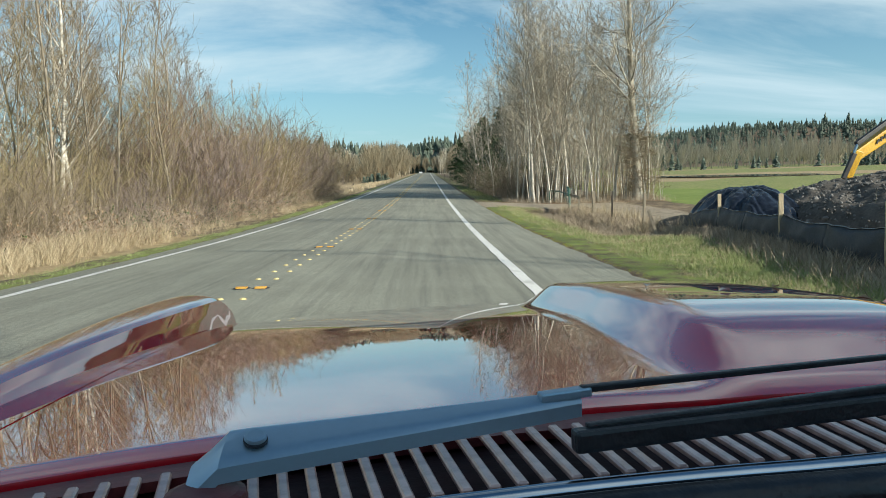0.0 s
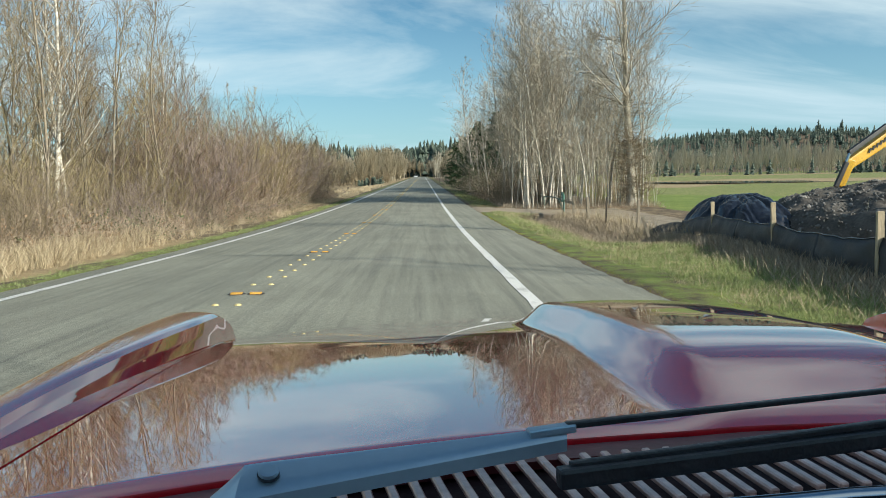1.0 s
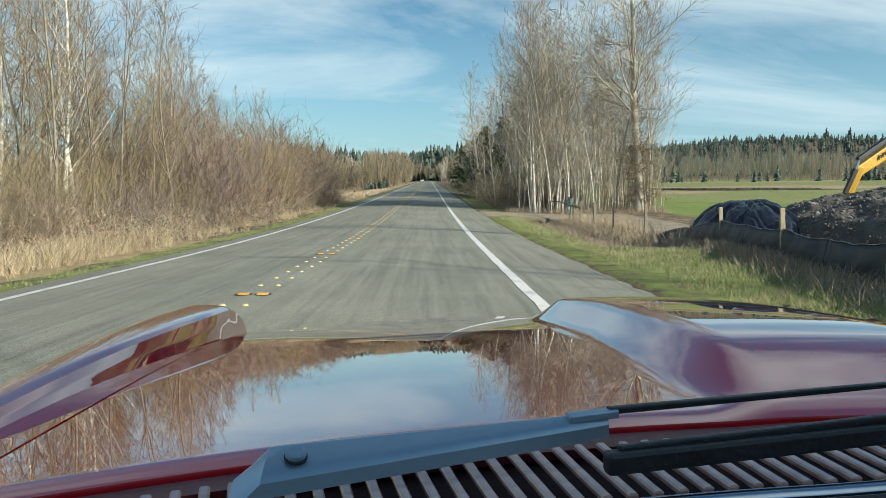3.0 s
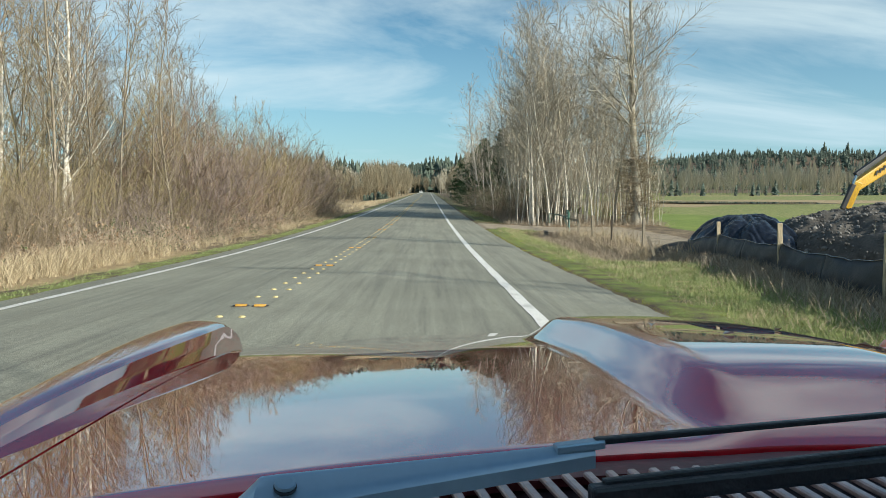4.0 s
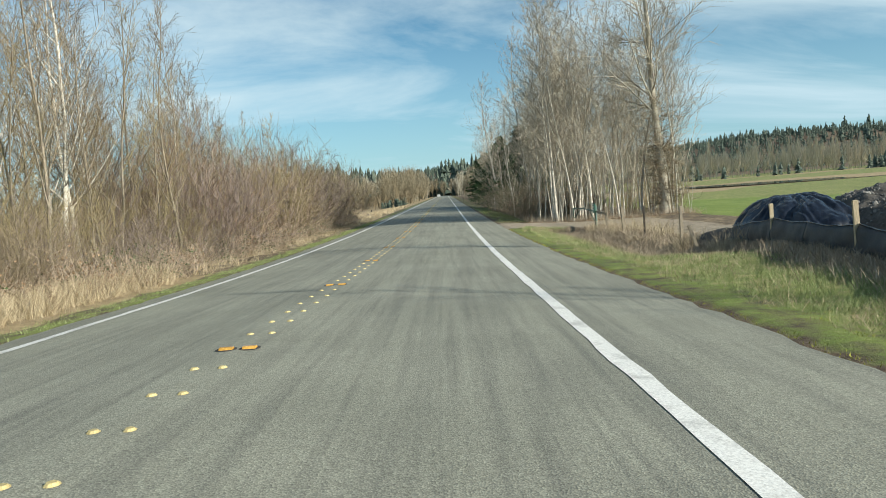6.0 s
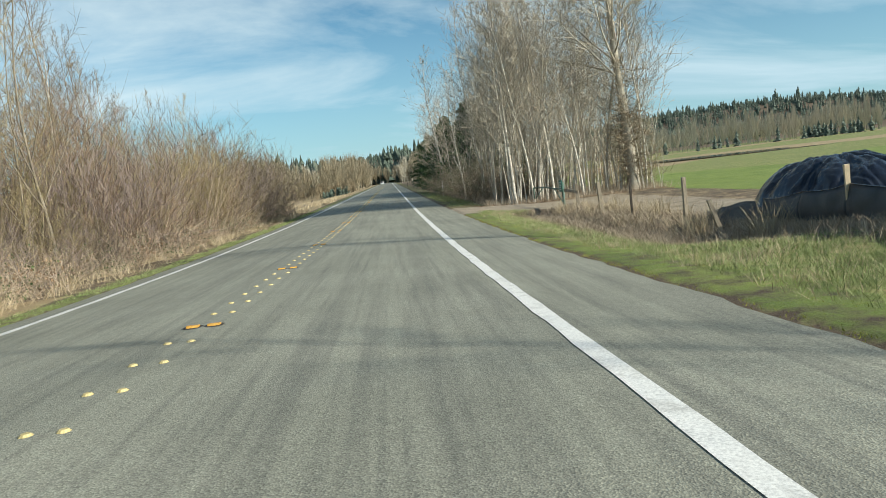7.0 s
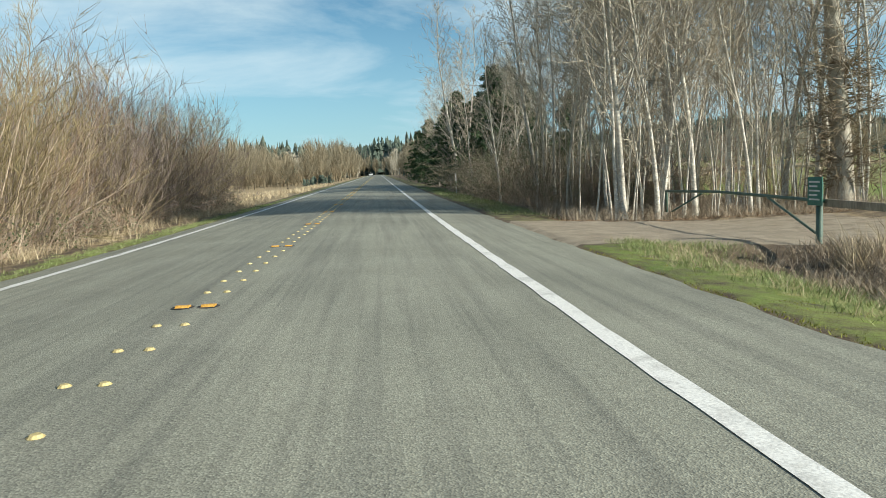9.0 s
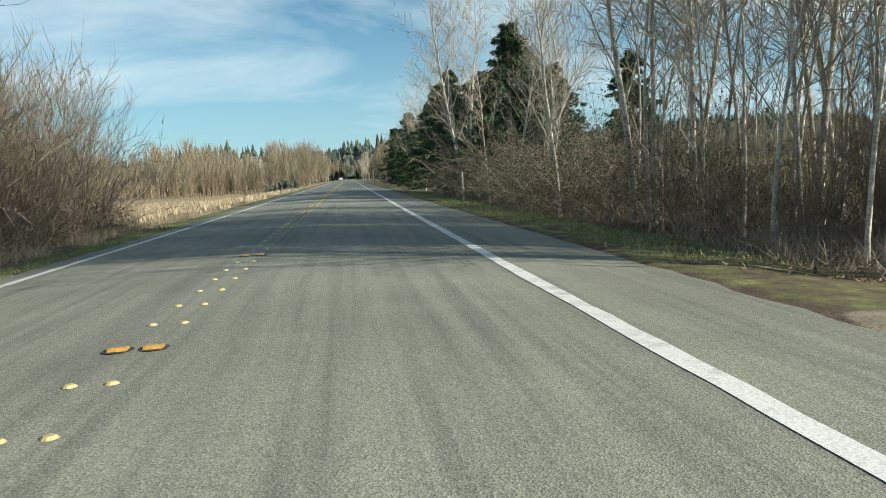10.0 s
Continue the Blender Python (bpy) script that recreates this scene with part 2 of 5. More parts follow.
class Geo:
    """Vertices and faces gathered in plain lists."""

    def __init__(self):
        self.v, self.f = [], []

    def tube(self, pts, radii, sides=3, cap=False):
        base, n = len(self.v), len(pts)
        tip = sides == 3 and n > 1 and not cap
        for i in range(n - 1 if tip else n):
            a, b = pts[max(i - 1, 0)], pts[min(i + 1, n - 1)]
            d = (b - a).normalized()
            u = d.cross(Vector((0.31, 0.95, 0.05)) if abs(d.z) > 0.7 else Vector((0, 0, 1))).normalized()
            w = d.cross(u)
            for k in range(sides):
                ang = 2 * math.pi * k / sides
                self.v.append(pts[i] + (u * math.cos(ang) + w * math.sin(ang)) * radii[i])
        if tip:
            self.v.append(pts[-1])
            last = base + (n - 2) * sides
            self.f += [(last + k, last + (k + 1) % sides, last + sides) for k in range(sides)]
        for i in range(n - 2 if tip else n - 1):
            for k in range(sides):
                p, q = base + i * sides + k, base + i * sides + (k + 1) % sides
                self.f.append((p, q, q + sides, p + sides))
        if cap:
            self.f.append(tuple(base + (n - 1) * sides + k for k in range(sides)))

    def card(self, p, d, w, length, width):
        """A small leaf: a bent kite of two faces."""
        i = len(self.v)
        up = d.cross(w) * (0.18 * length)
        self.v += [p, p + d * length * 0.5 - w * width * 0.5 + up, p + d * length, p + d * length * 0.5 + w * width * 0.5 + up]
        self.f += [(i, i + 1, i + 2), (i, i + 2, i + 3)]

    def blade(self, p, tip, width, side):
        i = len(self.v)
        mid = p.lerp(tip, 0.55) + Vector((0, 0, 0.06 * (tip - p).length))
        self.v += [p - side * width, p + side * width, mid + side * width * 0.7, mid - side * width * 0.7, tip]
        self.f += [(i, i + 1, i + 2, i + 3), (i + 3, i + 2, i + 4)]

    def put(self, name, mt, parent=None, label="", smooth=False):
        return link_mesh(name, self.v, self.f, mt, parent, label, smooth)


def any_way(r):
    z, a = r.uniform(-1, 1), r.uniform(0, 2 * math.pi)
    s = math.sqrt(1 - z * z)
    return Vector((s * math.cos(a), s * math.sin(a), z))


def limb(r, start, way, length, radius, steps, wander=0.12, rise=0.05):
    """Points and radii of one crooked, tapering limb."""
    pts, radii, p, d = [start.copy()], [radius], start.copy(), way.normalized()
    for i in range(steps):
        d = (d + any_way(r) * wander + Vector((0, 0, rise))).normalized()
        p = p + d * (length / steps)
        pts.append(p.copy())
        radii.append(max(radius * (1 - 0.85 * (i + 1) / steps), 0.0022))
    return pts, radii


def along(pts, f):
    x = f * (len(pts) - 1)
    i = min(int(x), len(pts) - 2)
    return pts[i].lerp(pts[i + 1], x - i), (pts[i + 1] - pts[i]).normalized()


def sprout(r, d, angle):
    """A way that leaves d by about that many degrees, all round it."""
    side = d.cross(any_way(r)).normalized()
    a = radians(angle)
    return (d * math.cos(a) + side * math.sin(a)).normalized()


# ---- ground and road ----
PROFILE_Y = (-60, -5, 0, 10, 20, 30, 45, 65, 100, 160, 400, 5000)
PROFILE_Z = (1.60, 0.141, 0.0, -0.283, -0.543, -0.693, -0.808, -0.839, -0.83, -0.84, -0.82, -0.8)
RIGHT_LINE, LEFT_LINE, CENTRE = 1.08, -5.58, -2.37
ROAD_LEFT, ROAD_RIGHT = -6.45, 2.78
CROSS_X = (-400, -60, -20, -14, -11, -9, -7.2, -6.5, -5.5, -2.4, 1.1, 2.7, 4.2, 5.2, 6.2, 7.0, 7.6, 9, 14, 25, 45, 90, 160, 320, 700)
CROSS_Z = (-1.4, -1.45, -1.25, -0.98, -0.5, -0.33, -0.24, -0.20, -0.09, 0.0, -0.09, -0.15, -0.28, -0.56, -0.68, -0.44, -0.38, -0.40, -0.30, -0.75, -1.0, -0.7, -0.1, 1.3, 3.0)
DRIVE_Y0, DRIVE_Y1 = 39.5, 46.8


def profile(y):
    """The height of the road's crown: a gentle sag."""
    return float(sum(np.interp(y + o, PROFILE_Y, PROFILE_Z) for o in (-4, -2, 0, 2, 4)) / 5) if y < 90 else float(np.interp(y, PROFILE_Y, PROFILE_Z))


def smooth01(a, b, v):
    t = min(max((v - a) / (b - a), 0.0), 1.0)
    return t * t * (3 - 2 * t)


def road_z(x, y):
    return profile(y) + float(np.interp(x, CROSS_X, CROSS_Z))


def ground_z(x, y):
    z = float(np.interp(x, CROSS_X, CROSS_Z))
    if 2.7 < x < 9:
        # no ditch beside the lay-by
        flat = float(np.interp(x, (2.7, 4.2, 5.6, 6.4, 7.6, 9.0), (-0.15, -0.17, -0.12, -0.05, -0.12, -0.45)))
        z += (flat - z) * (1 - smooth01(16.5, 23.0, y))
        fill = (x < 8) * smooth01(DRIVE_Y0 - 1.5, DRIVE_Y0, y) * (1 - smooth01(DRIVE_Y1, DRIVE_Y1 + 1.5, y))
        z += (max(-0.15 - 0.045 * (x - 2.7), -0.45) - z) * fill
        if y > DRIVE_Y1 and x < 8:
            z += (max(-0.15 - 0.07 * (x - 2.7), -0.5) - z) * smooth01(DRIVE_Y1, DRIVE_Y1 + 2, y) * 0.8
    if not ROAD_LEFT < x < ROAD_RIGHT:
        near = min(abs(x - ROAD_LEFT), abs(x - ROAD_RIGHT), 1.0)
        z += near * 0.06 * noise.noise(Vector((x * 0.9, y * 0.9, 0))) + near * 0.03 * noise.noise(Vector((x * 3.1, y * 3.1, 4)))
    else:
        z -= 0.10
    return profile(y) + z


def zone_at(x, y):
    """How much lawn, straw and gravel covers a place."""
    lawn = straw = gravel = 0.0
    if x < -6.4:
        if x > -7.3:
            lawn = 0.52
        elif x > -10.5:
            straw = 0.75 if y < 24 else 0.4
        else:
            straw = 0.35
        if y > 72 and x < -7.5:
            straw, lawn = 0.9, 0.0
    elif x > 2.7:
        if x < 3.8:
            lawn, straw = 0.55, 0.30
        elif x < (5.9 if y < 20 else 5.1):
            lawn, straw = 0.62, 0.42
        elif x < 7.9:
            straw = 0.30
        elif x < 12.5 and 18 < y < 47:
            gravel, straw = 0.62, 0.55
        elif x > 15:
            lawn = 0.95
            far = y + 14 * math.sin(x * 0.05) + 6 * math.sin(x * 0.17)
            if 150 < far < 205 or 335 < far < 365:
                straw, lawn = 0.8, 0.4
            elif 95 < far:
                straw, lawn = 0.42, 0.62
        else:
            straw = 0.40
        if DRIVE_Y0 < y < DRIVE_Y1 and x < 8.5:
            gravel, lawn, straw = 0.95, 0.0, 0.0
        if y > DRIVE_Y1 and x < 5.2:
            lawn, straw = 0.45, 0.35
    return lawn, straw, gravel, 1.0


def spaced(*runs):
    out = []
    for a, b, step in runs:
        k = max(int(round((b - a) / step)), 1)
        out += [a + (b - a) * i / k for i in range(k)]
    return out + [runs[-1][1]]


def build_ground():
    xs = spaced((-3500, -400, 500), (-400, -60, 40), (-60, -20, 5), (-20, -12, 1), (-12, 9, 0.3), (9, 16, 0.7), (16, 60, 4), (60, 240, 8), (240, 700, 40), (700, 3500, 500))
    ys = spaced((-1500, -60, 240), (-60, -10, 5), (-10, 90, 0.5), (90, 180, 3), (180, 400, 8), (400, 700, 40), (700, 4500, 500))
    verts = [(x, y, ground_z(x, y)) for y in ys for x in xs]
    w = len(xs)
    faces = [(j * w + i, j * w + i + 1, (j + 1) * w + i + 1, (j + 1) * w + i) for j in range(len(ys) - 1) for i in range(w - 1)]
    ob = link_mesh("ground", verts, faces, M["ground"], smooth=True)
    layer = ob.data.color_attributes.new("zone", "FLOAT_COLOR", "POINT")
    layer.data.foreach_set("color", [c for x, y, _ in verts for c in zone_at(x, y)])
    return tagged(ob, "grassy roadside ground with earth, straw and lawn", "ground", kind="structure")


def strip(name, lanes, y0, y1, step, lift, mt, thick=0.0):
    """A long strip that lies on the road between the given lines across it."""
    ys = spaced((y0, min(y1, 110), step), (110, y1, 10)) if y1 > 110 else spaced((y0, y1, step))
    r = random.Random(name)
    edge = 0.012 if thick == 0 else 0.05
    verts = []
    for y in ys:
        for k, x in enumerate(lanes):
            jag = r.uniform(-edge, edge) if k in (0, len(lanes) - 1) else 0
            verts.append((x + jag, y, road_z(x, y) + lift))
    w = len(lanes)
    faces = [(j * w + i, j * w + i + 1, (j + 1) * w + i + 1, (j + 1) * w + i) for j in range(len(ys) - 1) for i in range(w - 1)]
    if thick:
        base = len(verts)
        verts += [(x, y, z - thick) for x, y, z in verts]
        for j in range(len(ys) - 1):
            for a in (0, w - 1):
                p, q = j * w + a, (j + 1) * w + a
                faces.append((p, q, q + base, p + base))
    return tagged(link_mesh(name, verts, faces, mt, smooth=thick == 0), kind="structure")


build_ground()
road = strip("road", [ROAD_LEFT, -5.5, -4.5, -3.5, -2.4, -1.2, 0.0, 1.1, ROAD_RIGHT], -60, 600, 0.5, 0.0, M["asphalt"], 0.12)
tagged(road, "worn grey asphalt two-lane road", "road")
tagged(strip("edge_line", [RIGHT_LINE - 0.085, RIGHT_LINE + 0.085], -60, 600, 0.5, 0.005, M["line_white"]), "worn white painted edge line on the asphalt", "road marking")
tagged(strip("edge_line", [LEFT_LINE - 0.115, LEFT_LINE + 0.115], -60, 600, 0.5, 0.005, M["line_white"]), "white painted edge line on the asphalt", "road marking")

# ---- trees and shrubs ----
M["cane"] = surface("pale_cane", (0.21, 0.165, 0.10), (0.43, 0.35, 0.225), 1.0, 9, 0.8, 0)


def bare_tree(name, seed, height, radius, bark, twig, branches, spread, clear, twigs=6, lean=0.04, stout=0.4, label="", category="tree", angle=(28, 55), rise=0.06, fine=0.0095):
    """A leafless tree: a tapered trunk with limbs, and a crown of fine twigs."""
    r = random.Random(seed)
    root = thing(name, label=label, category=category)
    trunk, crown = Geo(), Geo()
    way = Vector((r.uniform(-lean, lean), r.uniform(-lean, lean), 1))
    steps = 14
    pts, p, d = [Vector((0, 0, -0.25))], Vector((0, 0, -0.25)), way.normalized()
    for i in range(steps):
        d = (d + any_way(r) * 0.07 + Vector((0, 0, 0.065))).normalized()
        p = p + d * (height / steps)
        pts.append(p.copy())
    radii = [max(radius * (1.25 if i == 0 else 1.0 - 0.93 * (i / steps) ** 0.9), 0.006) for i in range(steps + 1)]
    trunk.tube(pts, radii, 8 if radius > 0.15 else 6)
    for b in range(branches):
        f = clear + (0.98 - clear) * ((b + r.random()) / branches) ** 0.9
        at, d = along(pts, f)
        reach = spread * height * (1.05 - f) ** 0.75 * r.uniform(0.55, 1.1)
        rad = max(radius * (1.02 - f) * r.uniform(0.8, 1.2) * stout, 0.012)
        bp, br = limb(r, at, sprout(r, d, r.uniform(*angle)), reach, rad, 5, 0.10, rise)
        (trunk if rad > 0.022 else crown).tube(bp, br, 4 if rad > 0.02 else 3)
        for k in range(twigs + 2):
            g = (k + r.random()) / (twigs + 2) * 0.88 + 0.1
            at2, d2 = along(bp, g)
            tp, tr = limb(r, at2, sprout(r, d2, r.uniform(25, 55)), reach * r.uniform(0.2, 0.42), max(rad * 0.35, fine * 1.2), 2, 0.14, 0.05)
            crown.tube(tp, tr, 3)
            for _ in range(2):
                at3, d3 = along(tp, r.uniform(0.25, 0.95))
                sp, sr = limb(r, at3, sprout(r, d3, r.uniform(25, 50)), reach * r.uniform(0.14, 0.30), fine, 1, 0.15, 0.06)
                crown.tube(sp, sr, 3)
    trunk.put("trunk", bark, root, smooth=True)
    crown.put("crown", twig, root)
    return root


def thicket_shrub(name, seed, height, stems, flare, bark, twig, label, twigs=8, fine=5):
    """A leafless many-stemmed shrub: bowed stems that fan out of one foot, forking into ever finer upright twigs."""
    r = random.Random(seed)
    root = thing(name, label=label, category="shrub")
    canes, twiggy = Geo(), Geo()
    for s in range(stems):
        a = r.uniform(0, 2 * math.pi)
        foot = Vector((math.cos(a), math.sin(a), 0)) * r.uniform(0.05, 0.65)
        foot.z = -0.15
        low = r.random() < 0.3
        lean = flare * (r.uniform(0.9, 1.9) if low else r.uniform(0.1, 0.9))
        way = Vector((math.cos(a) * lean, math.sin(a) * lean, 1))
        length = height * (r.uniform(0.45, 0.75) if low else r.uniform(0.6, 1.05))
        pts, rad = limb(r, foot, way, length, r.uniform(0.016, 0.033), 7, 0.17, -0.02 if low else 0.05)
        canes.tube(pts, rad, 4)
        for k in range(twigs):
            at, d = along(pts, 0.16 + 0.82 * (k + r.random()) / twigs)
            tp, tr = limb(r, at, sprout(r, d, r.uniform(22, 58)), length * r.uniform(0.16, 0.36), r.uniform(0.007, 0.011), 3, 0.18, 0.09)
            (canes if k < 2 else twiggy).tube(tp, tr, 3)
            for _ in range(fine):
                at2, d2 = along(tp, r.uniform(0.15, 0.95))
                sp, sr = limb(r, at2, sprout(r, d2, r.uniform(18, 48)), length * r.uniform(0.07, 0.20), 0.0074, 2, 0.14, 0.16)
                twiggy.tube(sp, sr, 3)
    canes.put("woody_frame", bark, root)
    twiggy.put("twig_mass", twig, root)
    return root


def leafy_mound(name, seed, size, stems, leaves, leaf, stem, label, category="shrub"):
    """A bramble or ivy mound: arching stems under a ragged coat of small leaves."""
    r = random.Random(seed)
    root = thing(name, label=label, category=category)
    sx, sy, sz = size
    canes, coat = Geo(), Geo()
    ends = []
    for _ in range(stems):
        foot = Vector((r.uniform(-sx, sx) * 0.8, r.uniform(-sy, sy) * 0.8, -0.1))
        way = Vector((r.uniform(-0.7, 0.7), r.uniform(-0.7, 0.7), 1))
        pts, rad = limb(r, foot, way, sz * r.uniform(0.6, 1.25), 0.012, 7, 0.28, -0.05)
        canes.tube(pts, rad, 3)
        ends.append(pts)
        for _k in range(6):
            at, d = along(pts, r.uniform(0.2, 0.95))
            sp, sr = limb(r, at, sprout(r, d, r.uniform(25, 70)), sz * r.uniform(0.15, 0.35), 0.008, 2, 0.25, -0.02)
            canes.tube(sp, sr, 3)
            ends.append(sp)
    for _ in range(leaves):
        at, d = along(r.choice(ends), r.uniform(0.0, 0.8))
        at = at + any_way(r) * r.uniform(0.0, 0.09)
        w = any_way(r)
        d = any_way(r)
        s = r.uniform(0.04, 0.08)
        coat.card(at, d, d.cross(w).normalized(), s, s * 0.75)
    canes.put("stem_tangle", stem, root)
    coat.put("foliage", leaf, root)
    return root


def conifer(name, seed, height, width, label, leaf, sprays=1700, category="tree"):
    """A cedar or fir: trunk, drooping boughs, and ragged hanging sprays with gaps."""
    r = random.Random(seed)
    root = thing(name, label=label, category=category)
    trunk, crown = Geo(), Geo()
    trunk.tube([Vector((0, 0, -0.2)), Vector((0.05, 0, height * 0.5)), Vector((0, 0.03, height))], [0.03 * height * 0.6, 0.012 * height, 0.01], 7)
    boughs = []
    for b in range(170):
        f = 0.03 + 0.95 * (b + r.random()) / 170
        a = r.uniform(0, 2 * math.pi)
        reach = width * (1 - f) ** 0.68 * r.uniform(0.45, 1.15) + 0.12
        pts, rad = limb(r, Vector((0, 0, f * height)), Vector((math.cos(a), math.sin(a), 0.25)), reach, 0.02, 5, 0.1, -0.09)
        trunk.tube(pts, rad, 3)
        boughs.append((pts, reach))
    for _ in range(sprays):
        pts, reach = r.choice(boughs)
        at, d = along(pts, r.uniform(0.15, 1.0))
        for _k in range(3):
            out = (d * 0.6 + any_way(r) * 0.7 + Vector((0, 0, -0.45))).normalized()
            s = r.uniform(0.16, 0.35) * (height / 10) ** 0.5
            crown.card(at + any_way(r) * 0.12, out, out.cross(any_way(r)).normalized(), s, s * 0.42)
    trunk.put("trunk", M["trunk_bark"], root, smooth=True)
    crown.put("crown", leaf, root)
    return root


def scatter(masters, spots, group, seed, scale=(0.85, 1.2), sink=0.0):
    """Stands copies of the masters on the ground; the masters themselves take the first places."""
    r = random.Random(seed)
    used = set()
    for k, (x, y, *more) in enumerate(spots):
        ob = masters[r.randrange(len(masters))] if k >= len(masters) else masters[k]
        s = r.uniform(*scale) * (more[0] if more else 1.0)
        turn = pose(x, y, ground_z(x, y) - sink, 0, 0, r.uniform(0, 360))
        if ob.name in used:
            c = copy_thing(ob, turn)
        else:
            used.add(ob.name)
            c = ob
            c.matrix_basis = turn
        c.scale = (s, s, s * r.uniform(0.92, 1.08))
        tagged(c, group=group)
    return used


R = random.Random(11)

# birches beyond the driveway
birches = [
    bare_tree("birch_tree", 100 + i, h, rad, M["birch_bark"], M["pale_twig"], br, 0.36, cl, 7, label="slender pale-barked leafless birch in a roadside grove")
    for i, (h, rad, br, cl) in enumerate([(15.2, 0.105, 38, 0.22), (14.2, 0.065, 36, 0.18), (15.8, 0.085, 36, 0.24), (13.2, 0.045, 30, 0.16), (13.8, 0.058, 32, 0.2)])
]
spots = [(6.75, 48.3), (7.4, 50.6), (8.3, 49.2), (6.2, 53.0), (7.6, 54.2)]
for i in range(52):
    y = 48.3 + 17 * R.random() ** 1.6
    x0 = 6.4 if y < 53 else 5.8
    spots.append((x0 + (14.5 - x0) * R.random(), y, R.uniform(0.8, 1.06)))
scatter(birches, spots, "birches of the roadside grove", 5, (0.9, 1.08))

# the tall single tree with an ivy-like twig skirt
big = bare_tree("cottonwood_tree", 7, 21.0, 0.33, M["trunk_bark"], M["pale_twig"], 44, 0.50, 0.30, 14, 0.006, 0.28, "tall leafless cottonwood with a thick pale trunk beside a gravel track", angle=(45, 74), rise=0.03)
big.matrix_basis = pose(13.6, 48.3, ground_z(13.6, 48.3), 0, 0, 40)
skirt = Geo()
for i in range(330):
    a, h = R.uniform(0, 6.28), R.uniform(0.6, 4.4) if R.random() < 0.8 else R.uniform(4, 7)
    way = Vector((math.cos(a), math.sin(a), R.uniform(-0.3, 0.5)))
    pts, rad = limb(R, Vector((0, 0, h)), way, R.uniform(0.4, 1.7), 0.018, 5, 0.32, -0.02)
    skirt.tube(pts, rad, 3)
    for _ in range(4):
        at, d = along(pts, R.uniform(0.3, 0.95))
        sp, sr = limb(R, at, sprout(R, d, R.uniform(20, 60)), R.uniform(0.25, 0.8), 0.014, 2, 0.3, 0.0)
        skirt.tube(sp, sr, 3)
skirt.put("twig_skirt", M["twig"], big, "dense brown skirt of twigs round the lower trunk")

# taller trees inside the thicket across the road
alders = [
    bare_tree("alder_tree", 200 + i, h, rad, M["birch_bark"] if i < 1 else M["alder_bark"], M["ochre_twig"] if i == 2 else M["twig"], br, 0.36, cl, 8, 0.012, 0.5, label="tall leafless alder standing in a roadside thicket", angle=(26, 50), rise=0.09, fine=0.0082)
    for i, (h, rad, br, cl) in enumerate([(15.5, 0.115, 28, 0.22), (14.0, 0.08, 28, 0.18), (12.4, 0.06, 26, 0.12), (13.0, 0.065, 26, 0.14)])
]
spots = [(-14.7, 29.0), (-14.2, 34.8), (-13.4, 24.0), (-12.6, 20.5)]
for i in range(58):
    y = 12 + 35 * R.random() ** 1.25
    spots.append((-11.3 - 10 * R.random() ** 1.3, y, R.uniform(0.72, 1.02) * (1.0 if y < 36 else 0.8)))
spots += [(-11.8 - 6 * R.random(), 42 + 16 * R.random(), R.uniform(0.62, 0.8)) for _ in range(6)]
scatter(alders, spots, "alders of the thicket", 6, (0.92, 1.08))

shrubs = []
for i, (kind, st) in enumerate([("red_twig", 20), ("ochre_twig", 20), ("twig", 22), ("mauve_twig", 20), ("ochre_twig", 22), ("mauve_twig", 20)]):
    words = {"red_twig": "reddish-brown", "ochre_twig": "yellowish-brown", "twig": "brown", "mauve_twig": "greyish mauve-brown"}[kind]
    shrubs.append(thicket_shrub("willow_shrub", 300 + i, 6.0, st, 0.62, M["cane"] if i % 2 else M["bramble_stem"], M[kind], words + " leafless willow shrub in a roadside thicket"))
spots = []
for i in range(100):
    y = 13 + 58 * R.random() ** 0.85
    depth = R.random()
    x = -9.6 - depth * 6.5
    tall = 0.42 + 0.48 * depth if y < 32 else 0.84 + 0.34 * depth
    if y > 60:
        tall *= 1.06
    spots.append((x, y, tall * R.uniform(0.85, 1.12)))
spots += [(-9.5 - 3.4 * R.random(), 42 + 29 * R.random(), R.uniform(0.72, 1.0)) for _ in range(24)]
scatter(shrubs, spots, "shrubs of the thicket", 7, (0.92, 1.1))
for k in range(34):
    x, y = -9.3 - 2.6 * R.random(), 13 + 40 * R.random()
    c = copy_thing(shrubs[(0, 2, 3)[k % 3]], pose(x, y, ground_z(x, y), 0, 0, R.uniform(0, 360)))
    c.scale = (R.uniform(0.34, 0.5), R.uniform(0.34, 0.5), R.uniform(0.28, 0.4))
    tagged(c, "low reddish-brown shrub at the thicket's foot", group="shrubs of the thicket")

# low brambles along the thicket's foot
brambles = [leafy_mound("bramble_bush", 400 + i, (1.3, 1.3, 1.3), 44, 500, M["dead_leaf"] if i == 1 else M["ivy_leaf"], M["bramble_stem"], "low tangled bramble with a few dark leaves") for i in range(2)]
spots = [(-8.9 - 1.8 * R.random(), 15 + 54 * R.random(), R.uniform(0.5, 1.1)) for _ in range(80)]
scatter(brambles, spots, "brambles along the verge", 8, (0.9, 1.1))

